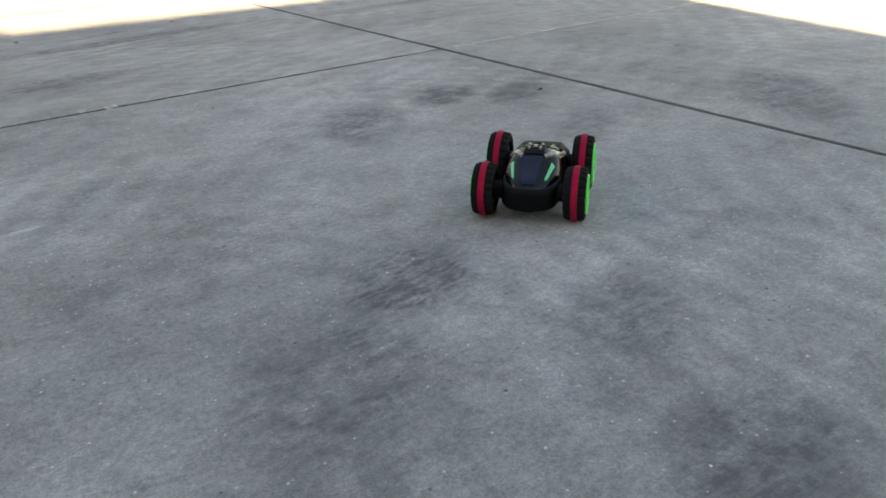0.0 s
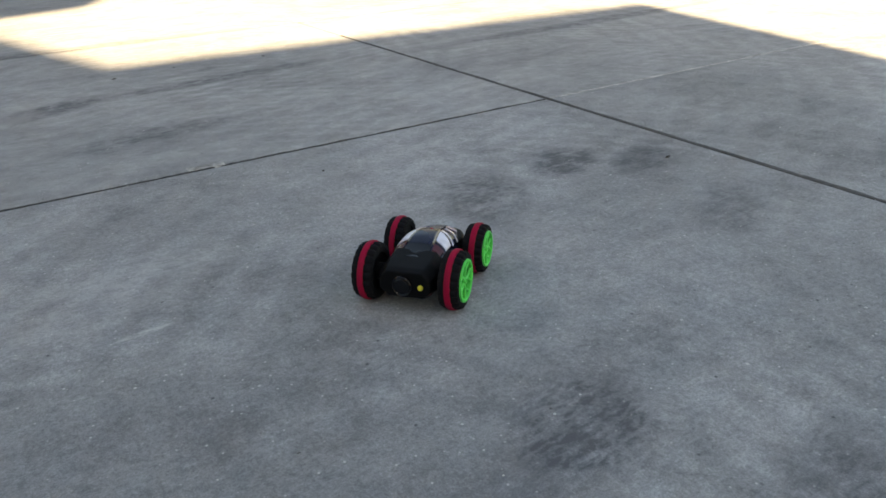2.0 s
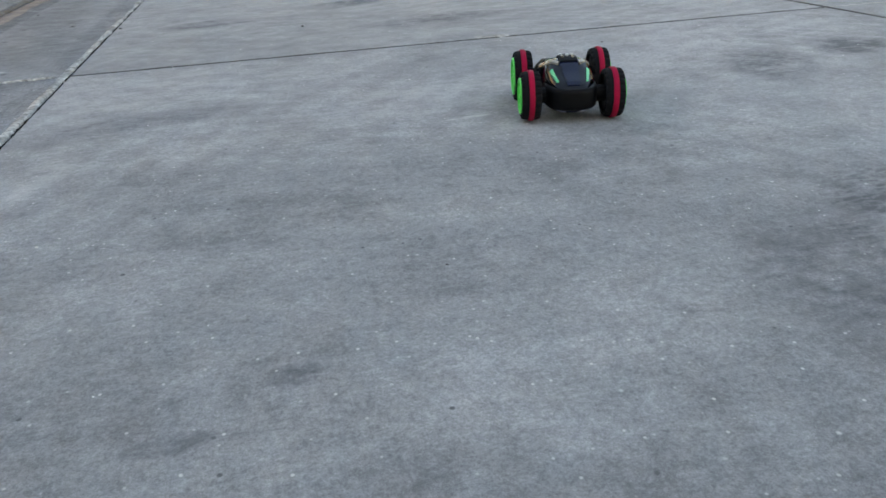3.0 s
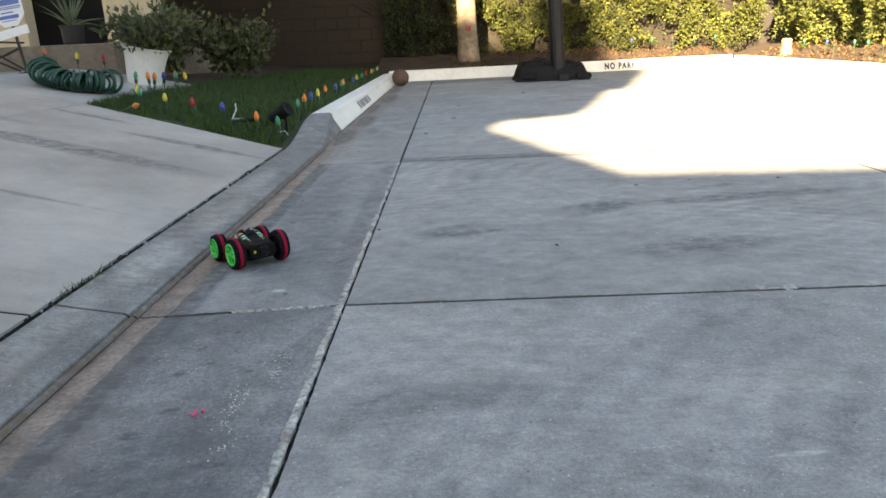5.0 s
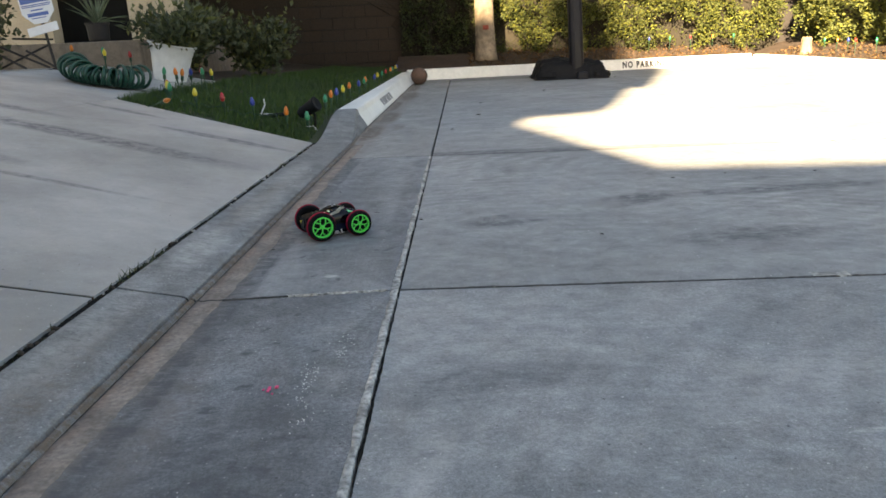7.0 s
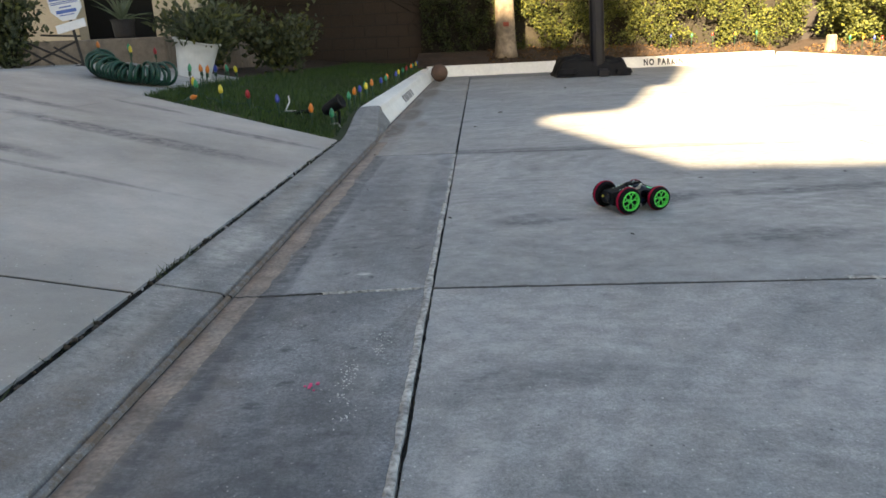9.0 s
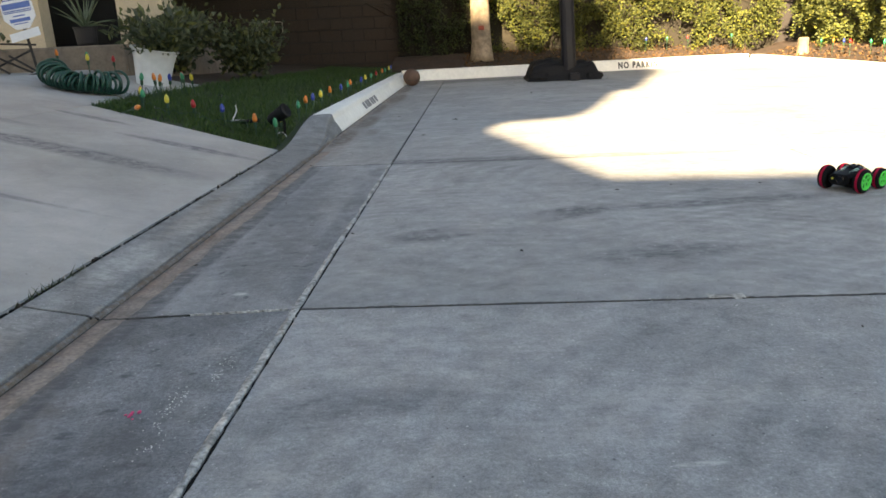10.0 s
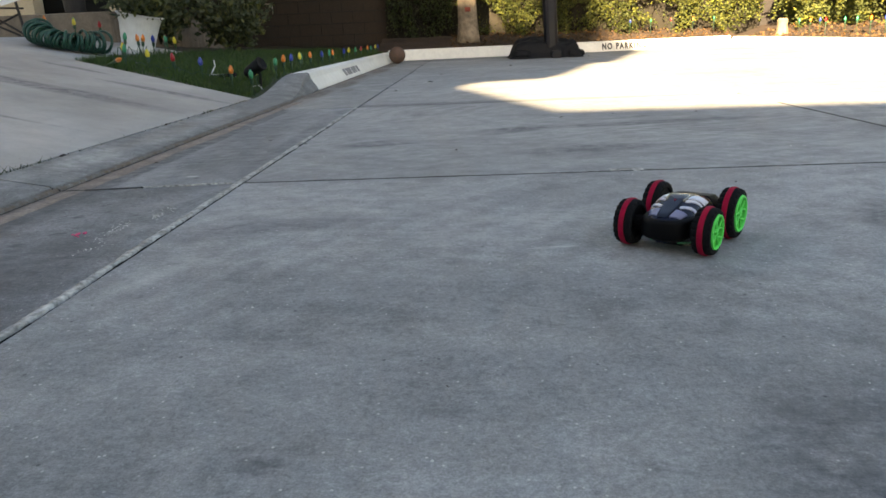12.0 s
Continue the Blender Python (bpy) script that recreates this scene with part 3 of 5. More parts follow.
def text_on(body, size, mat, parent, m, label):
    cu = bpy.data.curves.new("lettering", "FONT")
    cu.body, cu.size, cu.align_x, cu.extrude, cu.space_character, cu.offset = body, size, "LEFT", 0.0006, 1.34, 0.0060
    tmp = new("lettering", cu)
    me = bpy.data.meshes.new_from_object(tmp.evaluated_get(bpy.context.evaluated_depsgraph_get()))
    bpy.data.objects.remove(tmp)
    me.transform(Matrix.Diagonal((0.74, 1, 1, 1)))
    me.materials.append(mat)
    ob = new("lettering", me)
    ob.parent, ob.matrix_basis = parent, m
    ob["label"] = label
    return ob


tilt = math.degrees(math.atan(0.17))
text_on("NO PARKING", 0.135, M_STENCIL, kerb, pose(2.80, far_kerb(2.80) + 0.008, 0.036, 79, 0, tilt), "black stencilled no parking letters")
for i, w in enumerate((0.10, 0.14, 0.10, 0.13, 0.09, 0.12)):
    bm = boxed(-0.003, 0.003, 0, w, 0, 0.07)
    ob = part("stencil_mark", bm, M_FADED, kerb, "faded stencil mark")
    ob.matrix_basis = pose(-0.5505, 5.05 + 0.155 * i, 0.037, 0, -31, 0)

# driveway and walk
SLOPE = 0.19
def drive_z(x, y=0):
    return 0.043 + SLOPE * (min(-0.715 - x, 2.4) if x < -0.715 else 0.0)


def edge_y(x):
    """The edge between driveway and lawn."""
    return 2.54 + 0.41 * (-0.713 - x) if x > -2.14 else 99.0


drive = thing("driveway", pose(0, 0, 0), "pale concrete driveway sloping up from the kerb", "driveway", kind="structure")
def drive_piece(name, xs, y_lo, y_hi, mat=M_DRIVE, drop=0.0):
    """A slab of the slope between two borders given over x."""
    bm = bmesh.new()
    top = [(bm.verts.new((x, y_lo(x), drive_z(x))), bm.verts.new((x, y_hi(x), drive_z(x)))) for x in xs]
    low = [(bm.verts.new((x, y_lo(x), drive_z(x) - 0.08)), bm.verts.new((x, y_hi(x), drive_z(x) - 0.08))) for x in xs]
    for k in range(len(xs) - 1):
        bm.faces.new((top[k][0], top[k][1], top[k + 1][1], top[k + 1][0]))
        bm.faces.new((top[k][0], top[k + 1][0], low[k + 1][0], low[k][0]))
        bm.faces.new((top[k][1], low[k][1], low[k + 1][1], top[k + 1][1]))
    bm.faces.new((top[0][0], low[0][0], low[0][1], top[0][1]))
    bm.faces.new((top[-1][0], top[-1][1], low[-1][1], low[-1][0]))
    bmesh.ops.recalc_face_normals(bm, faces=bm.faces)
    bmesh.ops.translate(bm, verts=bm.verts, vec=(0, 0, -drop))
    return part(name, bm, mat, drive)


drive_piece("slab", (-0.722, -1.2, -2.136), lambda x: -0.057 + 0.066 * x, edge_y)
drive_piece("slab", (-2.142, -2.6, -3.115, -9.0), lambda x: -0.057 + 0.066 * x, lambda x: 5.2)
drive_piece("slab", (-0.722, -1.6, -3.115, -9.0), lambda x: -9.0, lambda x: -0.069 + 0.066 * x)
drive_piece("joint_dirt", (-0.722, -1.6, -3.115, -9.0), lambda x: -0.068 + 0.066 * x, lambda x: -0.058 + 0.066 * x, M_CRACK, 0.002)
ragged_strip("joint_dirt", -0.729, -0.695, -9, 2.56, 0.034, M_CRACK, drive, 1400, 0.010, 12, 0.005)
clod_rng = random.Random(29)
for tint, count, low, high in ((plain("dry joint clods", (0.06, 0.048, 0.038), 0.95, vary=0.4, scale=60), 60, 0.003, 0.009), (plain("pale joint pebbles", (0.42, 0.40, 0.37), 0.9, vary=0.3, scale=60), 26, 0.004, 0.010)):
    bm = bmesh.new()
    for _ in range(count):
        q = clod_rng.uniform(low, high)
        m = pose(-0.711 + clod_rng.gauss(0, 0.008), clod_rng.uniform(-1.2, 2.5), 0.041, clod_rng.uniform(0, 360), clod_rng.uniform(0, 360), 0) @ Matrix.Diagonal((q, q * clod_rng.uniform(0.8, 2.0), q * 0.6, 1))
        bmesh.ops.create_icosphere(bm, subdivisions=1, radius=0.8, matrix=m)
    part("joint_debris", bm, tint, drive, "crumbled debris in the open joint")["kind"] = "stuff"


# lawn and planted ground
def lawn_z(x, y):
    s = SLOPE - 0.06 * smooth((y - 4.5) / 6)
    base = 0.03 + s * max(min(-0.715 - x, 2.2), 0.0)
    return base + 0.085 * smooth((y - 2.5) / 1.2) * (1 - smooth((-0.75 - x) / 1.6)) + 0.008 * noise.noise((x * 3, y * 3, 0))


lawn = sheet("lawn", -2.14, -0.70, 2.5, 11.9, 40, 180, lawn_z, M_EARTH, lambda x, y: y > edge_y(x) - 0.0 or x < -2.12)
tagged(lawn, "shaded green lawn behind the kerb", "lawn", kind="structure")
side_lawn = sheet("lawn", -7.0, -2.14, 5.0, 11.9, 40, 50, lambda x, y: lawn_z(x, y) - 0.02, M_SOIL, lambda x, y: x > -2.7 or y > 6.4)
tagged(side_lawn, "bare soil bed along the block wall", "soil", kind="structure")


def bed_z(x, y):
    d = y - far_kerb(x) - 0.2
    e = min(max(d / 1.3, 0.0), 1.0)
    return 0.14 + 0.20 * smooth(e) + 0.02 * noise.noise((x * 4, y * 4, 3))


bed = sheet("planting_bed", -0.9, 5.3, 9.9, 13.5, 70, 40, bed_z, M_SOIL, lambda x, y: y > far_kerb(x) + 0.17)
tagged(bed, "brown mulch bed behind the white kerb", "soil", kind="structure")
bed2 = sheet("planting_bed", 5.15, 7.5, 2.6, 13.5, 30, 90, lambda x, y: 0.14 + 0.18 * smooth((x - 5.2) / 0.9) + 0.02 * noise.noise((x * 4, y * 4, 3)), M_SOIL)
tagged(bed2, "brown mulch bed along the hedge", "soil", kind="structure")

rng = random.Random(4)
verts, faces = [], []
while len(faces) < 30000:
    y = 2.5 + 9.0 * rng.random() ** 1.7
    x = rng.uniform(-2.14 if y < 5 else -2.6, -0.765)
    if y < edge_y(x) + 0.01:
        continue
    if noise.noise((x * 1.7, y * 1.7, 8)) < -0.25 and rng.random() < 0.6:
        continue
    z = lawn_z(x, y)
    h, a = rng.uniform(0.018, 0.05), rng.uniform(0, math.tau)
    lx, ly = rng.gauss(0, 0.018), rng.gauss(0, 0.018)
    wx, wy = 0.0035 * math.cos(a), 0.0035 * math.sin(a)
    k = len(verts)
    verts += [(x - wx, y - wy, z - 0.004), (x + wx, y + wy, z - 0.004), (x + lx, y + ly, z + h)]
    faces.append((k, k + 1, k + 2))
for _ in range(420):
    y = 2.6 + 6.5 * rng.random() ** 1.5
    x = rng.uniform(-2.14 if y < 5 else -2.6, -0.80)
    if y < edge_y(x) + 0.05:
        continue
    for _ in range(16):
        a, lean, h = rng.uniform(0, math.tau), rng.gauss(0, 0.028), rng.uniform(0.03, 0.075)
        bx, by = x + rng.gauss(0, 0.02), y + rng.gauss(0, 0.02)
        wx, wy, z, k = 0.004 * math.cos(a), 0.004 * math.sin(a), lawn_z(bx, by), len(verts)
        verts += [(bx - wx, by - wy, z - 0.004), (bx + wx, by + wy, z - 0.004), (bx + lean, by + rng.gauss(0, 0.028), z + h)]
        faces.append((k, k + 1, k + 2))
tagged(raw("grass", verts, faces, M_GRASS), "short dark green grass blades", "grass", kind="stuff")

# weeds in the driveway joint
verts, faces = [], []
for y, n, s in ((0.12, 24, 0.035), (0.41, 8, 0.02), (-0.80, 40, 0.05), (1.75, 12, 0.03), (0.18, 6, 0.03), (0.02, 6, 0.02), (0.7, 8, 0.02), (1.3, 10, 0.018), (2.2, 16, 0.02), (-0.4, 10, 0.02)):
    for _ in range(n):
        x, yy = -0.711 + rng.gauss(0, 0.006), y + rng.gauss(0, 0.07)
        k = len(verts)
        verts += [(x - 0.003, yy, 0.035), (x + 0.003, yy, 0.035), (x + rng.gauss(0, s * 0.6), yy + rng.gauss(0, s * 0.6), 0.04 + rng.uniform(0.2, 0.7) * s)]
        faces.append((k, k + 1, k + 2))
tagged(raw("weeds", verts, faces, M_DARKLEAF), "small green weeds growing in the driveway joint", "weeds", kind="stuff")

# block wall at the back, house on the far side of the walk
wall = thing("wall_back", pose(0, 0, 0), "brown concrete block wall behind the lawn", "wall", kind="structure")
part("core", boxed(-9, 7.8, 11.95, 12.2, -0.05, 2.5), M_TERRA, wall)
for row in range(12):
    for i in range(20):
        x = -8.2 + 0.405 * i + (0.2 if row % 2 else 0)
        if x < 0.2:
            part("block", boxed(x, x + 0.396, 11.93, 11.949, 0.05 + 0.203 * row, 0.05 + 0.203 * row + 0.190, bevel=0.004), M_BLOCK, wall)
pipe = thing("wall_conduit", pose(0, 0, 0), "thin pale conduit bent along the block wall", "pipe")
part("tube", tube([(-3.40, 11.91, 1.055), (-3.04, 11.91, 1.04), (-3.01, 11.91, 1.03), (-3.01, 11.91, 0.86)], 0.010, 6), plain("pale conduit", (0.35, 0.31, 0.27), 0.6), pipe)

house = thing("house", pose(0, 0, 0), "beige stucco house with a dark doorway above a porch step", "house", kind="structure")
part("wall", boxed(-9, -4.27, 6.4, 6.6, 0.3, 3.0), M_STUCCO, house)
part("pillar", boxed(-3.36, -2.86, 6.30, 6.62, 0.3, 3.0), M_STUCCO, house)
part("wall", boxed(-9, -3.8, 8.2, 8.4, 0.3, 3.0), M_STUCCO, house)
part("side_wall", boxed(-5.8, -5.6, 8.4, 11.9, 0.2, 3.0), M_STUCCO, house)
# unseen upper storey, added to keep sky light off the lawn
part("upper_wall", boxed(-9.0, -2.6, 6.0, 11.9, 3.15, 6.0), M_STUCCO, house)
part("lintel", boxed(-4.27, -3.36, 6.4, 6.6, 2.4, 3.0), M_STUCCO, house)
part("roof", boxed(-9.2, -1.9, 4.9, 12.0, 3.0, 3.15), M_ROOF, house)
part("door", boxed(-6.5, -3.50, 7.5, 7.56, 0.7, 3.0), M_DARK, house, "dark door deep in the porch")
part("porch", boxed(-9, -2.75, 5.05, 8.2, 0.2, 0.715, bevel=0.012), M_PORCH, house, "brown concrete porch step")

# the building behind, whose shade lies over the court
back = thing("house_behind", pose(0, 0, 0), "cream two-storey house with a lower garage wing", "house", kind="structure")
Y0 = -4.7
part("garage", prism([(2.16, 0), (2.16, 2.93), (-0.68, 3.05), (-1.72, 3.96), (-7, 3.96), (-7, 0)], "y", Y0 - 5.0, Y0, shear=0.29), M_GARAGE, back)
part("upper_storey", prism([(-1.72, 3.961), (-1.72, 4.24), (-1.18, 4.36), (-1.10, 4.70), (-1.10, 5.46), (-0.86, 5.58), (-0.82, 6.2), (-0.77, 7.0), (-0.735, 7.36), (-0.95, 7.55), (-1.7, 7.85), (-2.3, 8.0), (-2.6, 8.36), (-3.60, 8.40), (-3.62, 8.50), (-4.02, 8.52), (-4.25, 9.6), (-12, 10.4), (-12, 0), (-7.01, 0), (-7.01, 3.961)], "y", Y0 - 0.25, Y0, shear=0.29), M_GARAGE, back)

# ---- plants ----
def hedge_face(name, place, count, seed, label, reach, leaf=M_LEAF):
    """Leaves over an uneven hedge front; place(u, v, depth) gives the point and its outward way."""
    r = random.Random(seed)
    h = thing(name, pose(0, 0, 0), label, "hedge")
    spots = []
    while len(spots) < count:
        u, v = r.random(), r.random() ** 0.8
        gap = noise.noise((u * 9 + seed, v * 4, 1.0))
        if gap < -0.08 - 0.35 * v and r.random() < 0.92:
            continue
        clump = noise.noise((u * reach * 3.2 + seed, v * 7.5, 4.0))
        if clump < -0.22 and r.random() < 0.45:
            continue
        spots.append(place(u, v, r.random() ** 2 * 0.30 + 0.10 * gap - 0.24 * clump))
    v_, f_ = foliage(spots, 0.056, r)
    raw("foliage", v_, f_, leaf, h)["kind"] = "stuff"
    bm = bmesh.new()
    for _ in range(70):
        u = r.random()
        p, _o = place(u, 0.0, 0.28 + r.random() * 0.15)
        p = Vector(p)
        pts = [p + Vector((r.gauss(0, 0.05) * i, r.gauss(0, 0.05) * i, 0.22 * i - 0.15)) for i in range(6)]
        tube(pts, r.uniform(0.006, 0.016), 5, bm, lambda a: 1 - 0.6 * a)
    part("stem_mass", bm, M_STEMGAP, h)["kind"] = "stuff"
    return h


def back_hedge(u, v, d):
    x = 0.42 + 5.33 * u
    y = 11.45 + 0.05 * math.sin(x * 3) + d
    return (x, y, 0.30 + 0.10 * (1 - v) * math.sin(x * 7) + 2.3 * v), (0, -1, 0.25)


def side_hedge(u, v, d):
    y = 2.9 + 8.4 * u
    return (5.85 + 0.06 * math.sin(y * 3) + d, y, 0.28 + 0.08 * (1 - v) * math.sin(y * 8) + 2.3 * v), (-1, 0, 0.25)


def shaded_hedge(u, v, d):
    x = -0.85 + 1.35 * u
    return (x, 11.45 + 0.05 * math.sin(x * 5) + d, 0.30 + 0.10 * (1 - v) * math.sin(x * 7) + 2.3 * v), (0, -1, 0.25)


# this stretch of hedge gets darker leaves to paint in its shade
hd = hedge_face("hedge", shaded_hedge, 7000, 13, "green hedge beside the tree trunk, its shade put into darker leaves", 1.35, M_DARKLEAF)
hb = hedge_face("hedge", back_hedge, 44000, 11, "dense yellow-green hedge in dappled sun behind the kerb", 5.3)
# near-black slabs paint the deep shade seen between the leaves
part("core", boxed(-0.9, 0.43, 11.80, 11.9, 0.2, 2.5), M_STEMGAP, hd)
part("core", boxed(0.435, 5.8, 11.80, 11.9, 0.2, 2.5), M_STEMGAP, hb)
hs = hedge_face("hedge", side_hedge, 52000, 12, "sunlit yellow-green hedge along the planting bed", 8.4)
# gap shade of the side hedge, again as a near-black slab
part("core", boxed(6.25, 6.35, 2.8, 11.8, 0.2, 2.5), M_STEMGAP, hs)

r = random.Random(41)
spots = []
for _ in range(2600):
    x, y = r.uniform(0.3, 5.2), r.uniform(0.25, 1.6)
    y += far_kerb(x)
    spots.append(((x, y, bed_z(x, y) + 0.012), (r.gauss(0, 1), r.gauss(0, 1), 0.25)))
for _ in range(1800):
    x, y = r.uniform(5.25, 6.1), r.uniform(3.0, 10.8)
    spots.append(((x, y, 0.155 + 0.18 * smooth((x - 5.2) / 0.9)), (r.gauss(0, 1), r.gauss(0, 1), 0.25)))
v_, f_ = foliage(spots, 0.045, r)
tagged(raw("leaf_litter", v_, f_, plain("fallen brown leaves", (0.085, 0.046, 0.022), 0.85, vary=0.3, scale=8, island=0.6)), "brown fallen leaves scattered over the mulch beds", "leaf litter", kind="stuff")

tree = thing("tree", pose(0.60, 10.95, 0.30), "smooth tan tree trunk rising from the mulch bed", "tree")
trunk_pts = [(0.0, 0, -0.08), (0.0, 0, 0.05), (0, 0, 0.25), (-0.01, 0, 0.6), (-0.02, 0.01, 1.2), (-0.02, 0.02, 2.2), (0.0, 0.03, 3.4)]
part("trunk", tube(trunk_pts, 0.165, 18, None, lambda a: 1.28 - 0.9 * a if a < 0.2 else 1.1 - 0.25 * a), M_BARK, tree, smooth=True)
for a in range(5):
    ang = a * 1.26
    pts = [(0, 0.03, 3.2), (0.5 * math.cos(ang), 0.5 * math.sin(ang), 4.2), (1.3 * math.cos(ang), 1.3 * math.sin(ang), 5.0)]
    part("limb", tube(pts, 0.08, 8, None, lambda k: 1 - 0.7 * k), M_BARK, tree)
r = random.Random(21)
spots = []
for _ in range(17000):
    a, el, d = r.uniform(0, math.tau), r.uniform(-0.35, 1.3), r.uniform(0.45, 1.0)
    if noise.noise((3 * math.cos(a), 3 * math.sin(a), el * 2)) < -0.15:
        continue
    spots.append(((3.6 * d * math.cos(a) * math.cos(el), 2.6 * d * math.sin(a) * math.cos(el) - 0.4, 4.6 + 1.7 * d * math.sin(el)), (math.cos(a), math.sin(a), 0.2)))
v_, f_ = foliage(spots, 0.26, r)
raw("crown", v_, f_, M_LEAF, tree)
far_tree = thing("tree", pose(-3.6, -6.2, 0), "tall leafy tree beside the house", "tree")
part("trunk", tube([(0, 0, -0.05), (0.05, 0, 3.0), (0.15, 0, 6.5), (0.5, 0, 8.4)], 0.2, 10, None, lambda a: 1 - 0.5 * a), M_BARK, far_tree)
spots = []
for _ in range(4600):
    a, el, d = r.uniform(0, math.tau), r.uniform(-1.2, 1.4), r.random() ** 0.5
    p = (0.72 + 1.0 * d * math.cos(a) * math.cos(el), 0.5 * d * math.sin(a) * math.cos(el), 9.0 + 0.75 * d * math.sin(el))
    if noise.noise((p[0] * 1.6, p[1], p[2] * 1.6)) < -0.08:
        continue
    spots.append((p, (math.cos(a), math.sin(a), 0.2)))
v_, f_ = foliage(spots, 0.15, r)
raw("crown", v_, f_, M_LEAF, far_tree)
bm = boxed(-0.045, 0.05, -0.188, -0.176, 0.43, 0.50, bevel=0.004)
mark = part("paint_mark", bm, plain("faded red paint", (0.26, 0.055, 0.035), 0.8, vary=0.5, scale=90), tree, "faded red paint mark on the bark")

stump = thing("stump", pose(5.42, 9.75, 0.20), "pale sunlit cut stump at the hedge foot", "stump")
part("wood", revolve([(0.0, 0.20), (0.06, 0.21), (0.075, 0.18), (0.075, 0.1), (0.10, -0.05)], 14, wobble=lambda i, j: 1 + 0.08 * math.sin(i * 2.1 + j)), M_PALE, stump)


def shrub(name, x, y, z, rad, high, count, size, seed, label, mat=M_BUSH, long=1.0, stems=14):
    r = random.Random(seed)
    s = thing(name, pose(x, y, z), label, "shrub")
    bm, spots = bmesh.new(), []
    for k in range(stems):
        a, reach = r.uniform(0, math.tau), r.uniform(0.3, 1.0)
        top = Vector((rad * reach * math.cos(a), rad * reach * math.sin(a), high * r.uniform(0.55, 1.0)))
        pts = [top * (i / 5) ** 1.0 * Vector((1, 1, 1)).length / 1.732 + Vector((0, 0, 0.12 * high * math.sin(i * 0.6))) for i in range(6)]
        tube(pts, 0.006, 5, bm, lambda q: 1 - 0.6 * q)
        for _ in range(count // stems):
            q = r.uniform(0.25, 1.0)
            p = top * q + Vector((r.gauss(0, rad * 0.16), r.gauss(0, rad * 0.16), r.gauss(0, high * 0.10)))
            spots.append((p, Vector((math.cos(a) * 0.6, math.sin(a) * 0.6, 0.7))))
    part("stem_mass", bm, M_STEMGAP, s)["kind"] = "stuff"
    v_, f_ = foliage(spots, size, r, long=long)
    raw("foliage", v_, f_, mat, s)["kind"] = "stuff"
    return s


pot = thing("plant_pot", pose(-2.39, 4.72, 0.335), "white flared plastic pot with a leaning rim", "plant pot")
prof = [(0.0, 0.0), (0.125, 0.0), (0.135, 0.015), (0.152, 0.12), (0.170, 0.24), (0.190, 0.315), (0.205, 0.322), (0.205, 0.334), (0.185, 0.334), (0.170, 0.28), (0.0, 0.275)]
ob = part("shell", revolve(prof, 36), M_POT, pot, smooth=False)
ob.matrix_basis = pose(0, 0, 0, 0, 12, 0)
ob = part("soil", revolve([(0.0, 0.300), (0.10, 0.296), (0.170, 0.285), (0.170, 0.27), (0.0, 0.27)], 24), M_SOIL, pot)
ob.matrix_basis = pose(0, 0, 0, 0, 12, 0)
shrub("potted_shrub", -2.26, 4.72, 0.58, 0.40, 0.36, 1300, 0.05, 31, "dark leafy shrub growing in the white pot", long=1.9, stems=30)
shrub("bush", -2.10, 6.6, 0.30, 0.50, 0.62, 2000, 0.07, 32, "dark green rounded bush on the lawn edge", stems=34)
shrub("bush", -2.75, 6.1, 0.40, 0.45, 0.65, 1500, 0.075, 33, "dark green bush beside the porch", stems=24)
shrub("bush", -3.80, 4.35, 0.42, 0.32, 0.95, 2400, 0.06, 34, "dark clipped bush beside the walk", stems=40)

aloe = thing("aloe", pose(-3.45, 5.75, 0.715), "spiky grey-green aloe in a dark clay pot", "potted plant")
part("pot", revolve([(0.0, 0.0), (0.085, 0.0), (0.10, 0.03), (0.11, 0.17), (0.118, 0.175), (0.118, 0.19), (0.10, 0.19), (0.0, 0.17)], 20), M_TERRA, aloe, "dark clay pot")
r = random.Random(8)
for k in range(24):
    a, lean = k * 2.4, r.uniform(0.25, 1.2)
    L = r.uniform(0.28, 0.48)
    pts = [(L * q * math.sin(lean) * math.cos(a), L * q * math.sin(lean) * math.sin(a), 0.18 + L * q * math.cos(lean) - 0.10 * q * q * lean) for q in (0, 0.25, 0.5, 0.75, 1.0)]
    part("leaf", tube(pts, 0.013, 6, None, lambda q: 1.05 - q), M_ALOE, aloe)


# ---- stake lights ----
def stake_light(tone):
    t = thing("stake_light", pose(0, 0, 0), tone + " bulb light on a green plastic garden stake", "garden light", "stake lights")
    part("stake", tube([(0, 0, -0.04), (0, 0, 0.115)], 0.0045, 6, None, lambda a: 0.5 + 0.5 * a), M_STAKE, t)
    part("socket", revolve([(0.0, 0.105), (0.0095, 0.105), (0.0115, 0.115), (0.0115, 0.138), (0.0085, 0.142), (0.0, 0.142)], 12), M_STAKE, t)
    part("bulb", revolve([(0.0, 0.138), (0.010, 0.140), (0.0155, 0.152), (0.0160, 0.163), (0.0125, 0.180), (0.006, 0.193), (0.0, 0.198)], 14), M_BULB[tone], t, smooth=True)
    return t


proto, used = {}, {}
def put_light(tone, x, y, z, lean=0.0, turn=0.0, size=1.0):
    m = pose(x, y, z, lean, 0, turn)
    if tone not in proto:
        proto[tone] = stake_light(tone)
        proto[tone].matrix_basis = m
    else:
        copy_thing(proto[tone], m)


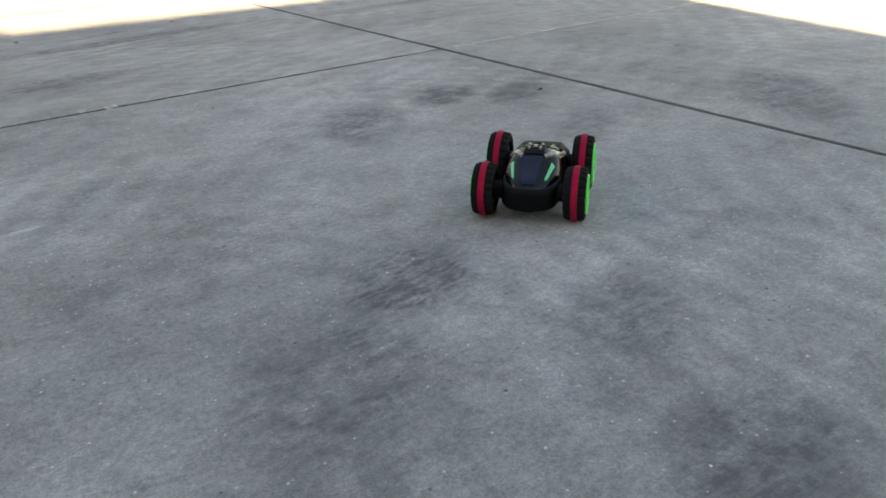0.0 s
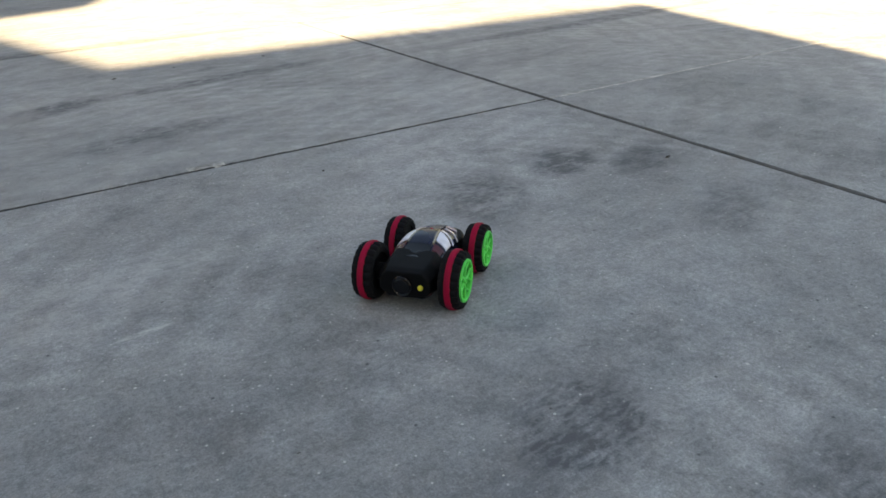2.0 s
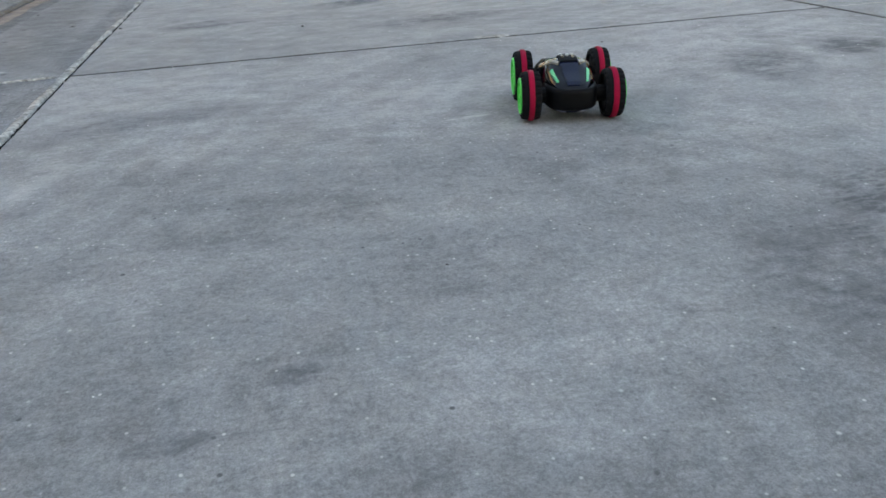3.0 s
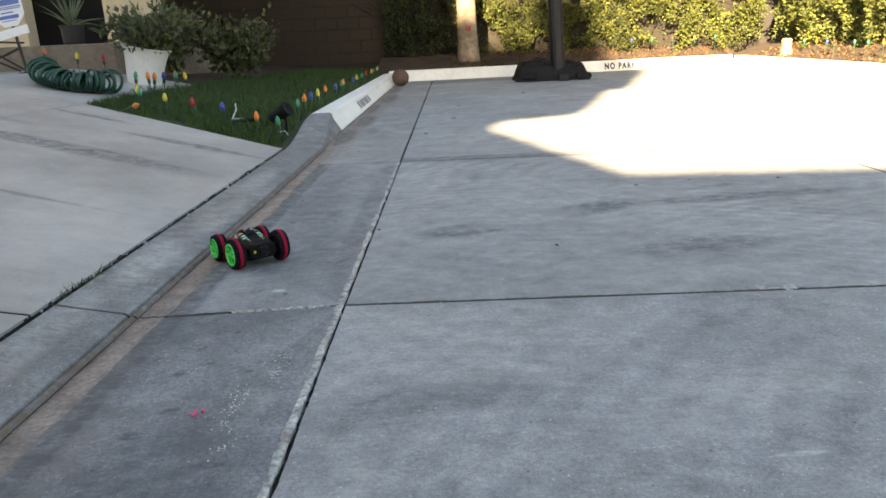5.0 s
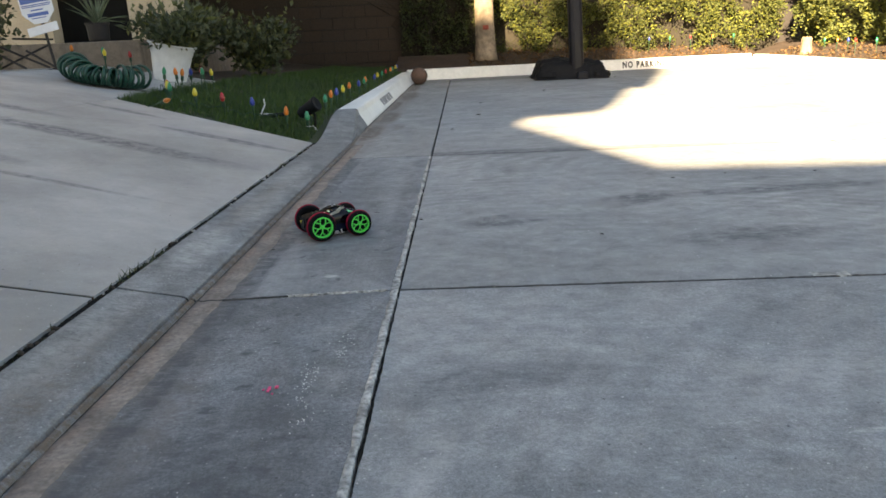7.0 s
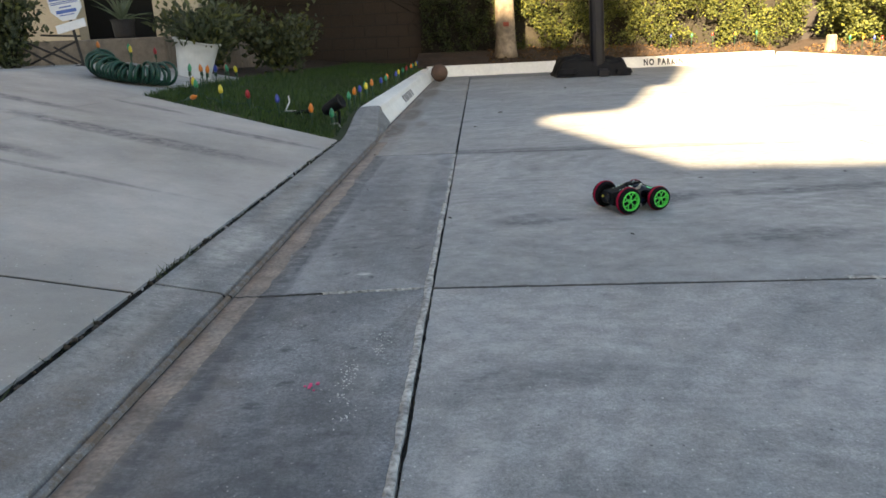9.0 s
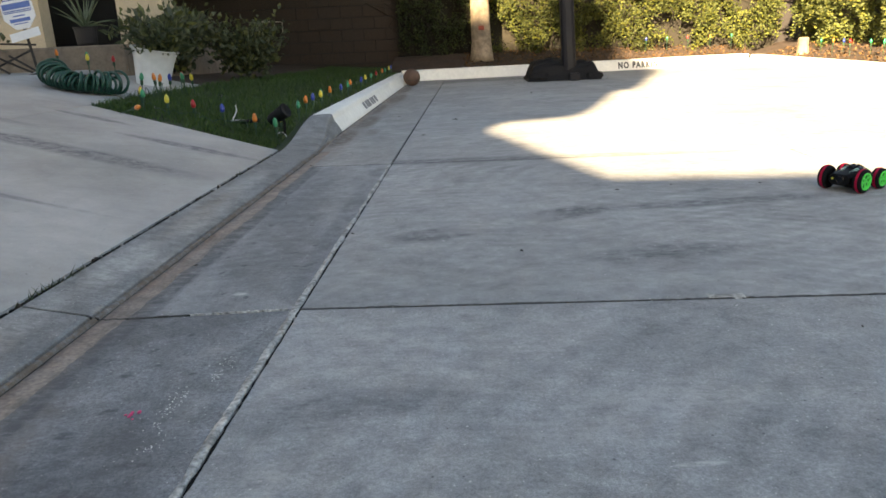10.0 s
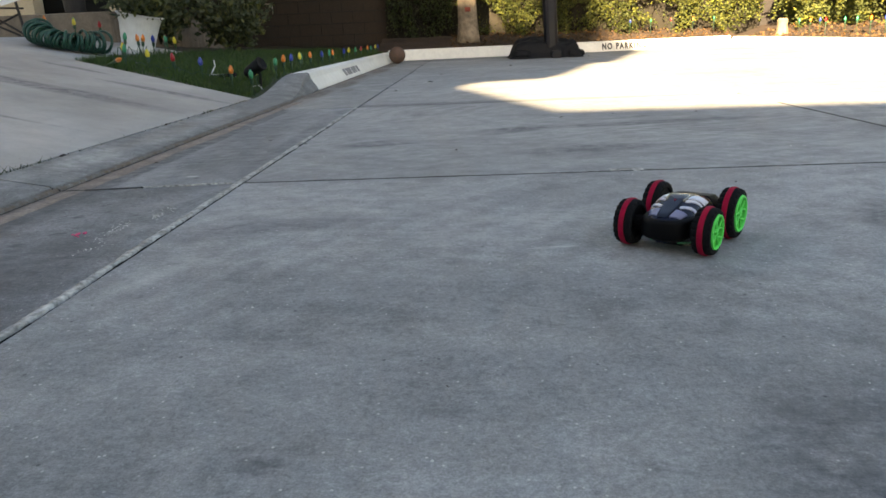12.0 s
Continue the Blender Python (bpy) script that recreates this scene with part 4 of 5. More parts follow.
r = random.Random(17)
tones = ("green", "yellow", "green", "orange", "blue", "yellow", "green", "orange", "blue", "green", "orange", "blue", "yellow", "green", "red", "orange", "green", "yellow", "blue")
for tone, y in zip(tones, (2.83, 2.98, 3.42, 3.68, 3.92, 4.16, 4.40, 4.72, 5.08, 5.45, 5.80, 6.25, 6.70, 7.2, 7.7, 8.2, 8.7, 9.2, 9.6)):
    put_light(tone, -0.795 + r.uniform(-0.02, 0.02), y, lawn_z(-0.80, y) - 0.05, r.uniform(-6, 6), r.uniform(0, 360))
for tone, x, y in (("orange", -1.02, 2.83), ("blue", -1.26, 2.97), ("red", -1.46, 3.01), ("yellow", -1.66, 3.06), ("green", -1.86, 3.14), ("red", -1.93, 3.25), ("yellow", -1.90, 3.22)):
    put_light(tone, x + 0.09, y, lawn_z(x + 0.09, y) - 0.04, r.uniform(-9, 9), r.uniform(0, 360))
put_light("orange", -1.83, 2.96, 0.27, 78, 60)
for tone, x, y, lean in (("orange", -2.0, 3.92, 12), ("orange", -1.96, 3.85, -8), ("green", -2.05, 3.75, 5), ("blue", -1.98, 4.12, 20), ("red", -1.96, 4.28, -14), ("green", -1.92, 4.30, 10), ("yellow", -1.88, 4.36, 18)):
    put_light(tone, x, y, drive_z(x), lean, r.uniform(0, 360))
for tone, x, y in (("orange", -3.28, 4.85), ("yellow", -2.85, 4.55), ("red", -2.72, 4.75), ("blue", -2.55, 4.85), ("green", -2.95, 4.75)):
    put_light(tone, x, y, drive_z(x), r.uniform(-5, 5), r.uniform(0, 360))
for k in range(16):
    tone = ("green", "red", "blue", "orange", "green")[k % 5]
    put_light(tone, 5.45 + r.uniform(-0.05, 0.1), 4.4 + 0.36 * k, 0.20, r.uniform(-10, 10), r.uniform(0, 360))
for k in range(5, 10):
    tone = ("blue", "green", "red", "orange", "green")[k % 5]
    put_light(tone, 1.6 + 0.36 * k, 11.15 + 0.1 * r.random(), 0.30, r.uniform(-10, 10), r.uniform(0, 360))

wire = thing("light_wire", pose(0, 0, 0), "dark green wire looping between the stake lights", "wire")
pts = [(-1.0 - 0.05 * i + 0.02 * math.sin(i * 1.7), 2.9 + 0.02 * i + 0.06 * math.sin(i * 0.9), lawn_z(-1.0 - 0.05 * i, 3.0) + 0.03 + 0.03 * math.sin(i * 1.3) ** 2) for i in range(20)]
part("cord", tube(pts, 0.003, 5), M_STAKE, wire)
pts = [(-1.9 - 0.012 * i, 3.3 + 0.055 * i, drive_z(-1.95) + 0.06 + 0.05 * math.sin(i * 1.1)) for i in range(20)]
part("cord", tube(pts, 0.003, 5), M_STAKE, wire)

# ---- things on the lawn and walk ----
spot = thing("floodlight", pose(-0.80, 2.98, lawn_z(-0.80, 2.98)), "black cylindrical garden floodlight tilted on a steel stake", "garden light")
ob = part("housing", revolve([(0.0, -0.07), (0.03, -0.07), (0.038, -0.05), (0.045, 0.06), (0.049, 0.075), (0.044, 0.078), (0.0, 0.065)], 20), M_TARP, spot, smooth=False)
ob.matrix_basis = pose(-0.02, 0.0, 0.13, 62, 0, 70)
part("bracket", tube([(0, 0, 0.13), (0.02, 0, 0.09), (0.015, 0, 0.0)], 0.009, 6), M_TARP, spot)
part("stake", tube([(-0.05, 0.01, 0.012), (0.01, 0, 0.02), (0.03, -0.02, -0.02)], 0.006, 6), M_METAL, spot, "bare steel stake")

frame_ = thing("fallen_bracket", pose(-1.12, 3.14, lawn_z(-1.12, 3.14) + 0.012), "fallen bent metal bracket lying on the grass", "bracket")
part("bar", tube([(-0.12, 0.02, 0.0), (-0.04, 0.0, 0.012), (0.07, -0.02, 0.008), (0.13, -0.04, 0.0)], 0.006, 6), M_METAL, frame_)
part("bar", tube([(-0.06, -0.01, 0.0), (-0.03, 0.03, 0.07), (-0.035, 0.035, 0.11)], 0.005, 6), M_METAL, frame_)
part("base", tube([(0.0, -0.03, 0.0), (0.14, -0.06, 0.012)], 0.015, 6), M_TARP, frame_)

hose = thing("garden_hose", pose(-2.62, 3.72, 0.405), "green garden hose lying in a loose spring-like coil", "garden hose")
pts = []
for i in range(34 * 26):
    a = i / 26 * math.tau
    q = i / (34 * 26)
    arc = math.pi * (0.95 - 0.85 * q)
    cx, cy = 0.25 * math.cos(arc), 0.12 - 0.24 * math.sin(arc)
    wob = 1 + 0.16 * math.sin(i * 0.11 + q * 40) + 0.30 * max(0.0, 0.35 - q)
    arc += 0.16 * math.sin(i * 0.047) + 0.10 * math.sin(a * 0.5 + 1.0)
    rad = 0.085 * wob
    dx, dy = math.cos(arc), -math.sin(arc)
    pts.append((cx + rad * math.cos(a) * dx, cy + rad * math.cos(a) * dy - 0.0, 0.012 + 0.064 * (1 + math.sin(a)) * wob * (0.8 + 0.35 * abs(math.cos(arc)))))
part("coil", tube(pts, 0.0105, 7), M_HOSE, hose, smooth=True)
hose.matrix_basis = pose(-2.47, 3.70, drive_z(-2.47) + 0.004, 0, 10.8, 8)

sign = thing("yard_sign", pose(-3.10, 4.22, 0.495, 0, -7, 0), "white octagonal yard sign with blue print on an iron stake", "sign")
part("stake", tube([(0, 0, -0.03), (0, 0, 0.42)], 0.011, 6), M_IRON, sign)
part("foot", tube([(-0.08, -0.02, 0.004), (0.0, 0, 0.012), (0.07, -0.02, 0.004)], 0.010, 6), M_IRON, sign)
part("board", prism([(0.142 * math.cos(a), 0.505 + 0.150 * math.sin(a)) for a in [radians(22.5 + 45 * k) for k in range(8)]], "y", -0.024, -0.012), M_SIGN, sign, "white octagonal board")
part("plate", prism([(-0.125, 0.275), (0.125, 0.30), (0.125, 0.365), (-0.125, 0.34)], "y", -0.024, -0.012), M_SIGN, sign, "plain white plate")
for z, w, h in ((0.612, 0.085, 0.010), (0.592, 0.10, 0.008), (0.545, 0.118, 0.044), (0.508, 0.122, 0.006), (0.496, 0.115, 0.006), (0.468, 0.05, 0.010), (0.435, 0.085, 0.026), (0.408, 0.06, 0.006)):
    part("print_bar", boxed(-w, w, -0.027, -0.0245, z - h / 2, z + h / 2), M_INK, sign)

rack = thing("folded_stand", pose(-3.42, 4.30, 0.495), "folded dark iron stand lying beside the sign", "stand")
for a, b in (((-0.28, 0.05, 0.24), (0.22, 0.0, 0.02)), ((-0.25, 0.12, 0.03), (0.20, 0.08, 0.20)), ((-0.30, 0.02, 0.20), (0.05, -0.04, 0.02)), ((-0.1, 0.1, 0.26), (0.26, 0.05, 0.24)), ((0.05, 0.0, 0.16), (0.30, -0.02, 0.01))):
    part("bar", tube([a, b], 0.009, 6), M_IRON, rack)

# ball in the corner of the kerb
ball = thing("basketball", pose(-0.425, 8.75, 0.119), "worn brown rubber basketball in the kerb corner", "ball")
bm = bmesh.new()
bmesh.ops.create_uvsphere(bm, u_segments=40, v_segments=24, radius=0.118)
part("skin", bm, M_BALL, ball, smooth=True)
for m in (pose(0, 0, 0, 20, 10, 0), pose(0, 0, 0, 90, 20, 0), pose(0, 0, 0, 75, 95, 0)):
    bm = revolve([(0.1172, -0.0025), (0.1192, -0.0022), (0.1192, 0.0022), (0.1172, 0.0025)], 48)
    ob = part("seam", bm, M_STENCIL, ball, "black seam")
    ob.matrix_basis = m

# hoop foot: pole with padding and a weighted cover over the base
hoop = thing("hoop_stand", pose(1.70, 8.95, 0.0), "black basketball hoop stand with a covered weighted base", "hoop stand")
r = random.Random(5)
bm = bmesh.new()
NX, NY = 34, 26
grid = []
for j in range(NY + 1):
    row = []
    for i in range(NX + 1):
        u, v = i / NX * 2 - 1, j / NY * 2 - 1
        e = max(abs(u) ** 1.0, abs(v))
        fall = smooth((1.0 - e) / 0.22)
        z = fall * (0.205 + 0.08 * noise.noise((u * 3.1, v * 3.1, 2)) + 0.05 * smooth(1 - abs(u + 0.3) * 1.6)) + 0.012 * noise.noise((u * 11, v * 11, 5)) * fall
        row.append(bm.verts.new((u * 0.51 * (1 + 0.05 * noise.noise((v * 3, 1, u))), v * 0.50 * (1 + 0.06 * noise.noise((u * 3, 4, v))), max(z, 0.0) + 0.004)))
    grid.append(row)
for j in range(NY):
    for i in range(NX):
        bm.faces.new((grid[j][i], grid[j][i + 1], grid[j + 1][i + 1], grid[j + 1][i]))
part("cover", bm, M_TARP, hoop, "crumpled black cover", smooth=False)
part("pole_foot", boxed(0.06, 0.20, -0.56, -0.44, 0.0, 0.10, bevel=0.012), M_PAD, hoop)
ob = part("pole", boxed(-0.094, 0.094, -0.085, 0.085, 0.03, 3.1, bevel=0.055), M_PAD, hoop, "padded black pole")
ob.matrix_basis = pose(0.08, -0.36, 0, -2, -2.2, 8)
part("sandbag", revolve([(0.0, 0.0), (0.11, 0.0), (0.15, 0.04), (0.13, 0.09), (0.05, 0.115), (0.0, 0.118)], 18, wobble=lambda i, j: 1 + 0.10 * math.sin(i * 1.7)), M_TARP, hoop).matrix_basis = pose(0.40, -0.35, 0)
part("sandbag", revolve([(0.0, 0.0), (0.12, 0.0), (0.16, 0.05), (0.13, 0.11), (0.05, 0.135), (0.0, 0.138)], 18, wobble=lambda i, j: 1 + 0.12 * math.sin(i * 1.3)), M_TARP, hoop).matrix_basis = pose(-0.34, -0.36, 0)

# crumbs and leaves on the concrete
r = random.Random(77)
places = [(0.595, 0.453, 0.013), (-0.277, 2.57, 0.014), (1.29, 1.365, 0.012), (1.656, 1.34, 0.012), (0.10, 3.3, 0.02), (0.35, 5.3, 0.02), (0.3, 4.2, 0.03), (-0.2, 4.6, 0.015), (1.1, 6.6, 0.03), (2.3, 8.6, 0.03), (-0.15, 0.85, 0.012), (0.02, 0.72, 0.013), (2.0, -0.62, 0.012), (1.05, 1.3, 0.012), (1.3, -0.2, 0.008), (0.4, -0.6, 0.0035), (0.9, -1.1, 0.0035), (0.62, -1.25, 0.003), (3.0, 9.9, 0.03), (-0.35, 1.25, 0.012), (-0.42, 0.4, 0.01), (-0.45, 2.2, 0.014)]
for x, y, s in places:
    leaf = tagged(new("dry_leaf"), "small dark dry leaf on the concrete", "leaf", "dry leaves")
    leaf.matrix_basis = pose(x, y, 0.0015, 0, 0, r.uniform(0, 360))
    bm = bmesh.new()
    vs = [bm.verts.new(p) for p in ((-s, 0, 0.0), (-0.2 * s, 0.35 * s, 0.18 * s), (s, 0.1 * s, 0.05 * s), (-0.1 * s, -0.35 * s, 0.0), (0, 0, 0.30 * s))]
    for q in ((0, 3, 4), (3, 2, 4), (2, 1, 4), (1, 0, 4)):
        bm.faces.new([vs[k] for k in q])
    part("blade", bm, M_CRUMB, leaf)
pink = thing("chalk_crumbs", pose(-0.195, -0.528, 0), "crushed pink chalk crumbs in the gutter", "chalk")
for _ in range(7):
    s = r.uniform(0.0018, 0.004)
    part("crumb", boxed(-s, s, -s * 0.8, s * 0.8, 0, s, bevel=s * 0.3), M_PINK, pink).matrix_basis = pose(r.gauss(0, 0.008), r.gauss(0, 0.008), 0.0005, 0, 0, r.uniform(0, 90))
verts, faces = [], []
heaps = ((-0.13, -0.447), (-0.11, -0.645), (-0.083, -0.373), (-0.128, -0.507), (-0.125, -0.58), (-0.084, -0.30))
for _ in range(330):
    gx = r.random() < 0.42
    hx, hy = r.choice(heaps)
    x, y = (r.gauss(hx, 0.009), r.gauss(hy, 0.018)) if gx else (r.uniform(0.1, 2.4), r.uniform(-1.75, 0.6))
    s = r.uniform(0.0006, 0.0019)
    k = len(verts)
    verts += [(x - s, y - s * 0.7, 0.0), (x + s, y - s, 0.0), (x + s * 0.8, y + s, 0.0), (x - s, y + s * 0.8, 0.0), (x, y, s * 0.9)]
    faces += [(k, k + 1, k + 4), (k + 1, k + 2, k + 4), (k + 2, k + 3, k + 4), (k + 3, k, k + 4)]
tagged(raw("grit", verts, faces, plain("pale grit", (0.6, 0.6, 0.57), 0.8)), "pale grit scattered over the concrete", "grit", kind="stuff")


# ---- the toy car ----
TRACK, BASE, RAD = 0.139, 0.125, 0.0475
FRONT = 0.895      # the front wheels are a little smaller
car = thing("toy_car", pose(0, 0, 0), "black two-sided radio-controlled stunt car with fat tyres and green rims", "toy car")


def half_width(u):
    return 0.042 * (1 - abs(u) ** 3.4) ** 0.42 * (1.0 - 0.10 * u) + 0.004


def half_height(u, side):
    crown = 0.0415 if side > 0 else 0.0350
    mid_ = math.exp(-((u - 0.08) / 0.46) ** 2)
    return (0.021 + (crown - 0.021) * mid_) * max(1 - abs(u) ** 6, 0.0) ** 0.4 + 0.004


HALF = 0.099
def skin(x, y, side):
    """Height of the shell over the point (x, y) of the car."""
    u = max(-0.995, min(0.995, y / HALF))
    q = min(abs(x) / half_width(u), 0.97)
    return side * half_height(u, side) * (1 - q ** 3.0) ** (1 / 2.2)


def shell(side):
    bm = bmesh.new()
    rows = []
    for j in range(33):
        u = math.sin((j / 32 - 0.5) * math.pi) * 0.999
        w, h = half_width(u), half_height(u, side)
        row = []
        for i in range(21):
            a = math.pi * i / 20
            cx, sx = math.cos(a), math.sin(a)
            row.append(bm.verts.new((w * abs(cx) ** 0.62 * (1 if cx > 0 else -1), u * HALF, side * (h * abs(sx) ** 0.72 + 0.0015))))
        rows.append(row)
    for a, b in zip(rows, rows[1:]):
        for i in range(20):
            bm.faces.new((a[i], a[i + 1], b[i + 1], b[i]) if side < 0 else (a[i], b[i], b[i + 1], a[i + 1]))
    return bm


def top_at(x, y, side):
    """Height of the shell mesh at (x, y)."""
    u = max(-0.999, min(0.999, y / HALF))
    q = min(abs(x) / half_width(u), 1.0)
    cx = q ** (1 / 0.62)
    return side * (half_height(u, side) * max(1 - cx * cx, 0.0) ** 0.36 + 0.0015)


def panel(name, corners, side, mat, label="", n=6, lift=0.0014):
    """A thin printed or moulded plate that follows the shell, inside four corners (x, y)."""
    bm = bmesh.new()
    a, b, c, d = [Vector(p) for p in corners]
    up, down = [], []
    for j in range(n + 1):
        for i in range(n + 1):
            p = a.lerp(b, i / n).lerp(d.lerp(c, i / n), j / n)
            z = top_at(p.x, p.y, side)
            up.append(bm.verts.new((p.x, p.y, z + side * lift)))
            down.append(bm.verts.new((p.x, p.y, z - side * 0.001)))
    N = n + 1
    for j in range(n):
        for i in range(n):
            q = j * N + i
            bm.faces.new((up[q], up[q + 1], up[q + N + 1], up[q + N]))
    rim = [i for i in range(N)] + [N * j + n for j in range(1, N)] + [N * n + i for i in range(n - 1, -1, -1)] + [N * j for j in range(n - 1, 0, -1)]
    for k, q in enumerate(rim):
        w = rim[(k + 1) % len(rim)]
        bm.faces.new((up[q], up[w], down[w], down[q]))
    bmesh.ops.recalc_face_normals(bm, faces=bm.faces)
    return part(name, bm, mat, car, label)


part("upper_shell", shell(1), M_BODY, car, "glossy black upper shell", smooth=True)
part("lower_shell", shell(-1), M_NAVY, car, "glossy navy lower shell", smooth=True)
part("chassis", boxed(-0.043, 0.043, -0.086, 0.080, -0.017, 0.017, bevel=0.009), M_CHASSIS, car)
bm = bmesh.new()
tail = [[bm.verts.new((x * w, y, z * h)) for x, z in ((-1, -0.45), (-0.7, -1), (0.7, -1), (1, -0.45), (1, 0.45), (0.7, 1), (-0.7, 1), (-1, 0.45))] for y, w, h in ((-0.040, 0.047, 0.033), (-0.070, 0.047, 0.028), (-0.090, 0.044, 0.024), (-0.1005, 0.040, 0.0205))]
for a, b in zip(tail, tail[1:]):
    for k in range(8):
        bm.faces.new((a[k], b[k], b[(k + 1) % 8], a[(k + 1) % 8]))
bm.faces.new(tail[0])
bm.faces.new(tail[-1][::-1])
bmesh.ops.recalc_face_normals(bm, faces=bm.faces)
bmesh.ops.bevel(bm, geom=list(bm.edges), offset=0.0018, segments=2, affect="EDGES", profile=0.5)
part("rear_housing", bm, M_CHASSIS, car, "tapered chamfered matt black rear housing")
bowl = [(0.045, 0.035), (0.0445, 0.062), (0.041, 0.079), (0.034, 0.091), (0.022, 0.099), (0.008, 0.102)]
bm = prism(bowl + [(-a, c) for a, c in reversed(bowl)], "z", -0.019, 0.017)
bmesh.ops.bevel(bm, geom=[e for e in bm.edges if abs(e.verts[0].co.z - e.verts[1].co.z) < 1e-5], offset=0.008, segments=3, affect="EDGES", profile=0.6)
part("front_bumper", bm, M_CHASSIS, car, "rounded dark front bumper", smooth=True)
part("tail_disc", revolve([(0.0, 0.003), (0.011, 0.003), (0.013, 0.0018), (0.015, 0.0035), (0.0165, 0.002), (0.0165, -0.003)], 28), M_BODY, car, "round black tail disc").matrix_basis = pose(0.004, -0.1005, 0.002, 90, 0, 0)
panel("belly_spine", [(-0.008, 0.090), (0.008, 0.090), (0.014, 0.030), (-0.014, 0.030)], -1, M_NAVY, "glossy navy belly spine", n=8, lift=0.0024)
panel("rear_spine", [(-0.013, -0.030), (0.013, -0.030), (0.016, -0.088), (-0.016, -0.088)], 1, M_CHASSIS, "matt black rear spine", lift=0.0024)
panel("canopy", [(-0.016, 0.028), (0.016, 0.028), (0.013, -0.030), (-0.013, -0.030)], 1, M_CHASSIS, "black canopy ridge", n=10, lift=0.0045)
panel("nose_print", [(-0.010, 0.090), (0.010, 0.090), (0.016, 0.028), (-0.016, 0.028)], 1, M_NAVY, "navy nose print", n=8, lift=0.0022)
panel("belly_canopy", [(-0.014, 0.030), (0.014, 0.030), (0.019, -0.024), (-0.019, -0.024)], -1, M_NAVY, "navy printed canopy", n=8, lift=0.0026)
panel("belly_tail", [(-0.019, -0.024), (0.019, -0.024), (0.024, -0.060), (-0.024, -0.060)], -1, M_BODY, "glossy black tail panel", n=8, lift=0.0022)
for s in (-1, 1):
    panel("headlight", [(s * 0.023, 0.076), (s * 0.027, 0.073), (s * 0.034, 0.040), (s * 0.029, 0.037)], 1, M_GREENP, "bright green headlight slash", lift=0.002)
    panel("canopy_frame", [(s * 0.016, 0.026), (s * 0.019, 0.031), (s * 0.040, 0.007), (s * 0.036, -0.001)], 1, M_GOLD, "silver canopy frame with a painted warm reflection", n=8, lift=0.003)
    panel("side_panel", [(s * 0.036, 0.000), (s * 0.040, 0.006), (s * 0.043, -0.034), (s * 0.040, -0.036)], 1, M_GOLD, "silver side panel with a painted warm reflection", n=6, lift=0.002)
    panel("side_stripe", [(s * 0.038, -0.038), (s * 0.042, -0.036), (s * 0.041, -0.060), (s * 0.038, -0.062)], 1, M_SILVER, "thin silver side stripe", n=4)
    panel("vent_bay", [(s * 0.015, -0.018), (s * 0.033, -0.014), (s * 0.034, -0.066), (s * 0.017, -0.068)], 1, M_BODY, "glossy black vent bay", n=6)
    for k in range(4):
        y = -0.021 - 0.0125 * k
        panel("vent", [(s * 0.018, y - 0.003), (s * 0.032, y), (s * 0.032, y - 0.0034), (s * 0.018, y - 0.0064)], 1, M_VENT, "pale green vent slat", n=3, lift=0.0026)
    panel("white_headlight", [(s * 0.011, 0.086), (s * 0.028, 0.080), (s * 0.034, 0.062), (s * 0.014, 0.062)], -1, M_PRINTL, "pale lavender printed headlight", lift=0.002)
    panel("white_slash", [(s * 0.016, 0.050), (s * 0.018, 0.055), (s * 0.042, 0.040), (s * 0.042, 0.035)], -1, M_PRINTW, "white printed slash", lift=0.002)
    panel("white_slash", [(s * 0.018, 0.028), (s * 0.019, 0.033), (s * 0.043, 0.014), (s * 0.043, 0.009)], -1, M_PRINTW, "white printed slash", lift=0.002)
    panel("white_wing", [(s * 0.019, 0.022), (s * 0.042, 0.002), (s * 0.041, -0.020), (s * 0.023, -0.012)], -1, M_PRINTW, "white printed wing", lift=0.0022)
    # a streak of reflected sun, drawn as a cream line
    panel("gold_line", [(s * 0.014, 0.030), (s * 0.017, 0.028), (s * 0.023, -0.020), (s * 0.020, -0.022)], -1, M_GOLD, "thin canopy line in warm reflection colour", lift=0.0032)
    panel("tail_panel", [(s * 0.023, -0.020), (s * 0.040, -0.026), (s * 0.037, -0.048), (s * 0.024, -0.044)], -1, M_REDP, "dark red tail panel", lift=0.002)
    part("axle", tube([(s * 0.03, BASE / 2, 0), (s * (TRACK / 2 - 0.006), BASE / 2, 0)], 0.014, 12), M_CHASSIS, car)
    part("axle", tube([(s * 0.03, -BASE / 2, 0), (s * (TRACK / 2 - 0.006), -BASE / 2, 0)], 0.014, 12), M_CHASSIS, car)
for x, y, w, m in ((-0.009, 0.014, 0.0022, M_GOLD), (0.009, 0.013, 0.0022, M_GOLD), (0.0, 0.006, 0.0026, M_SILVER), (-0.010, -0.004, 0.0022, M_SILVER), (0.010, -0.005, 0.0022, M_SILVER), (0.0, -0.024, 0.006, M_CHASSIS)):
    z = top_at(x, y, 1)
    part("engine_detail", boxed(x - w, x + w, y - 0.003, y + 0.003, z - 0.002, z + 0.0072, bevel=0.001), m, car, "small pale engine detail" if m is not M_CHASSIS else "black intake block")
part("charge_lens", revolve([(0.0, 0.003), (0.0035, 0.0025), (0.0045, 0.0), (0.0045, -0.004)], 12), M_YELLOW, car, "yellow rear lens").matrix_basis = pose(-0.026, -0.101, 0.002, 90, 0, 0)
part("tail_lamp", revolve([(0.0, 0.002), (0.002, 0.0015), (0.0025, -0.003)], 10), M_RED, car, "small red lamp").matrix_basis = pose(0.0, 0.032, top_at(0.0, 0.032, -1) - 0.002, 180, 0, 0)


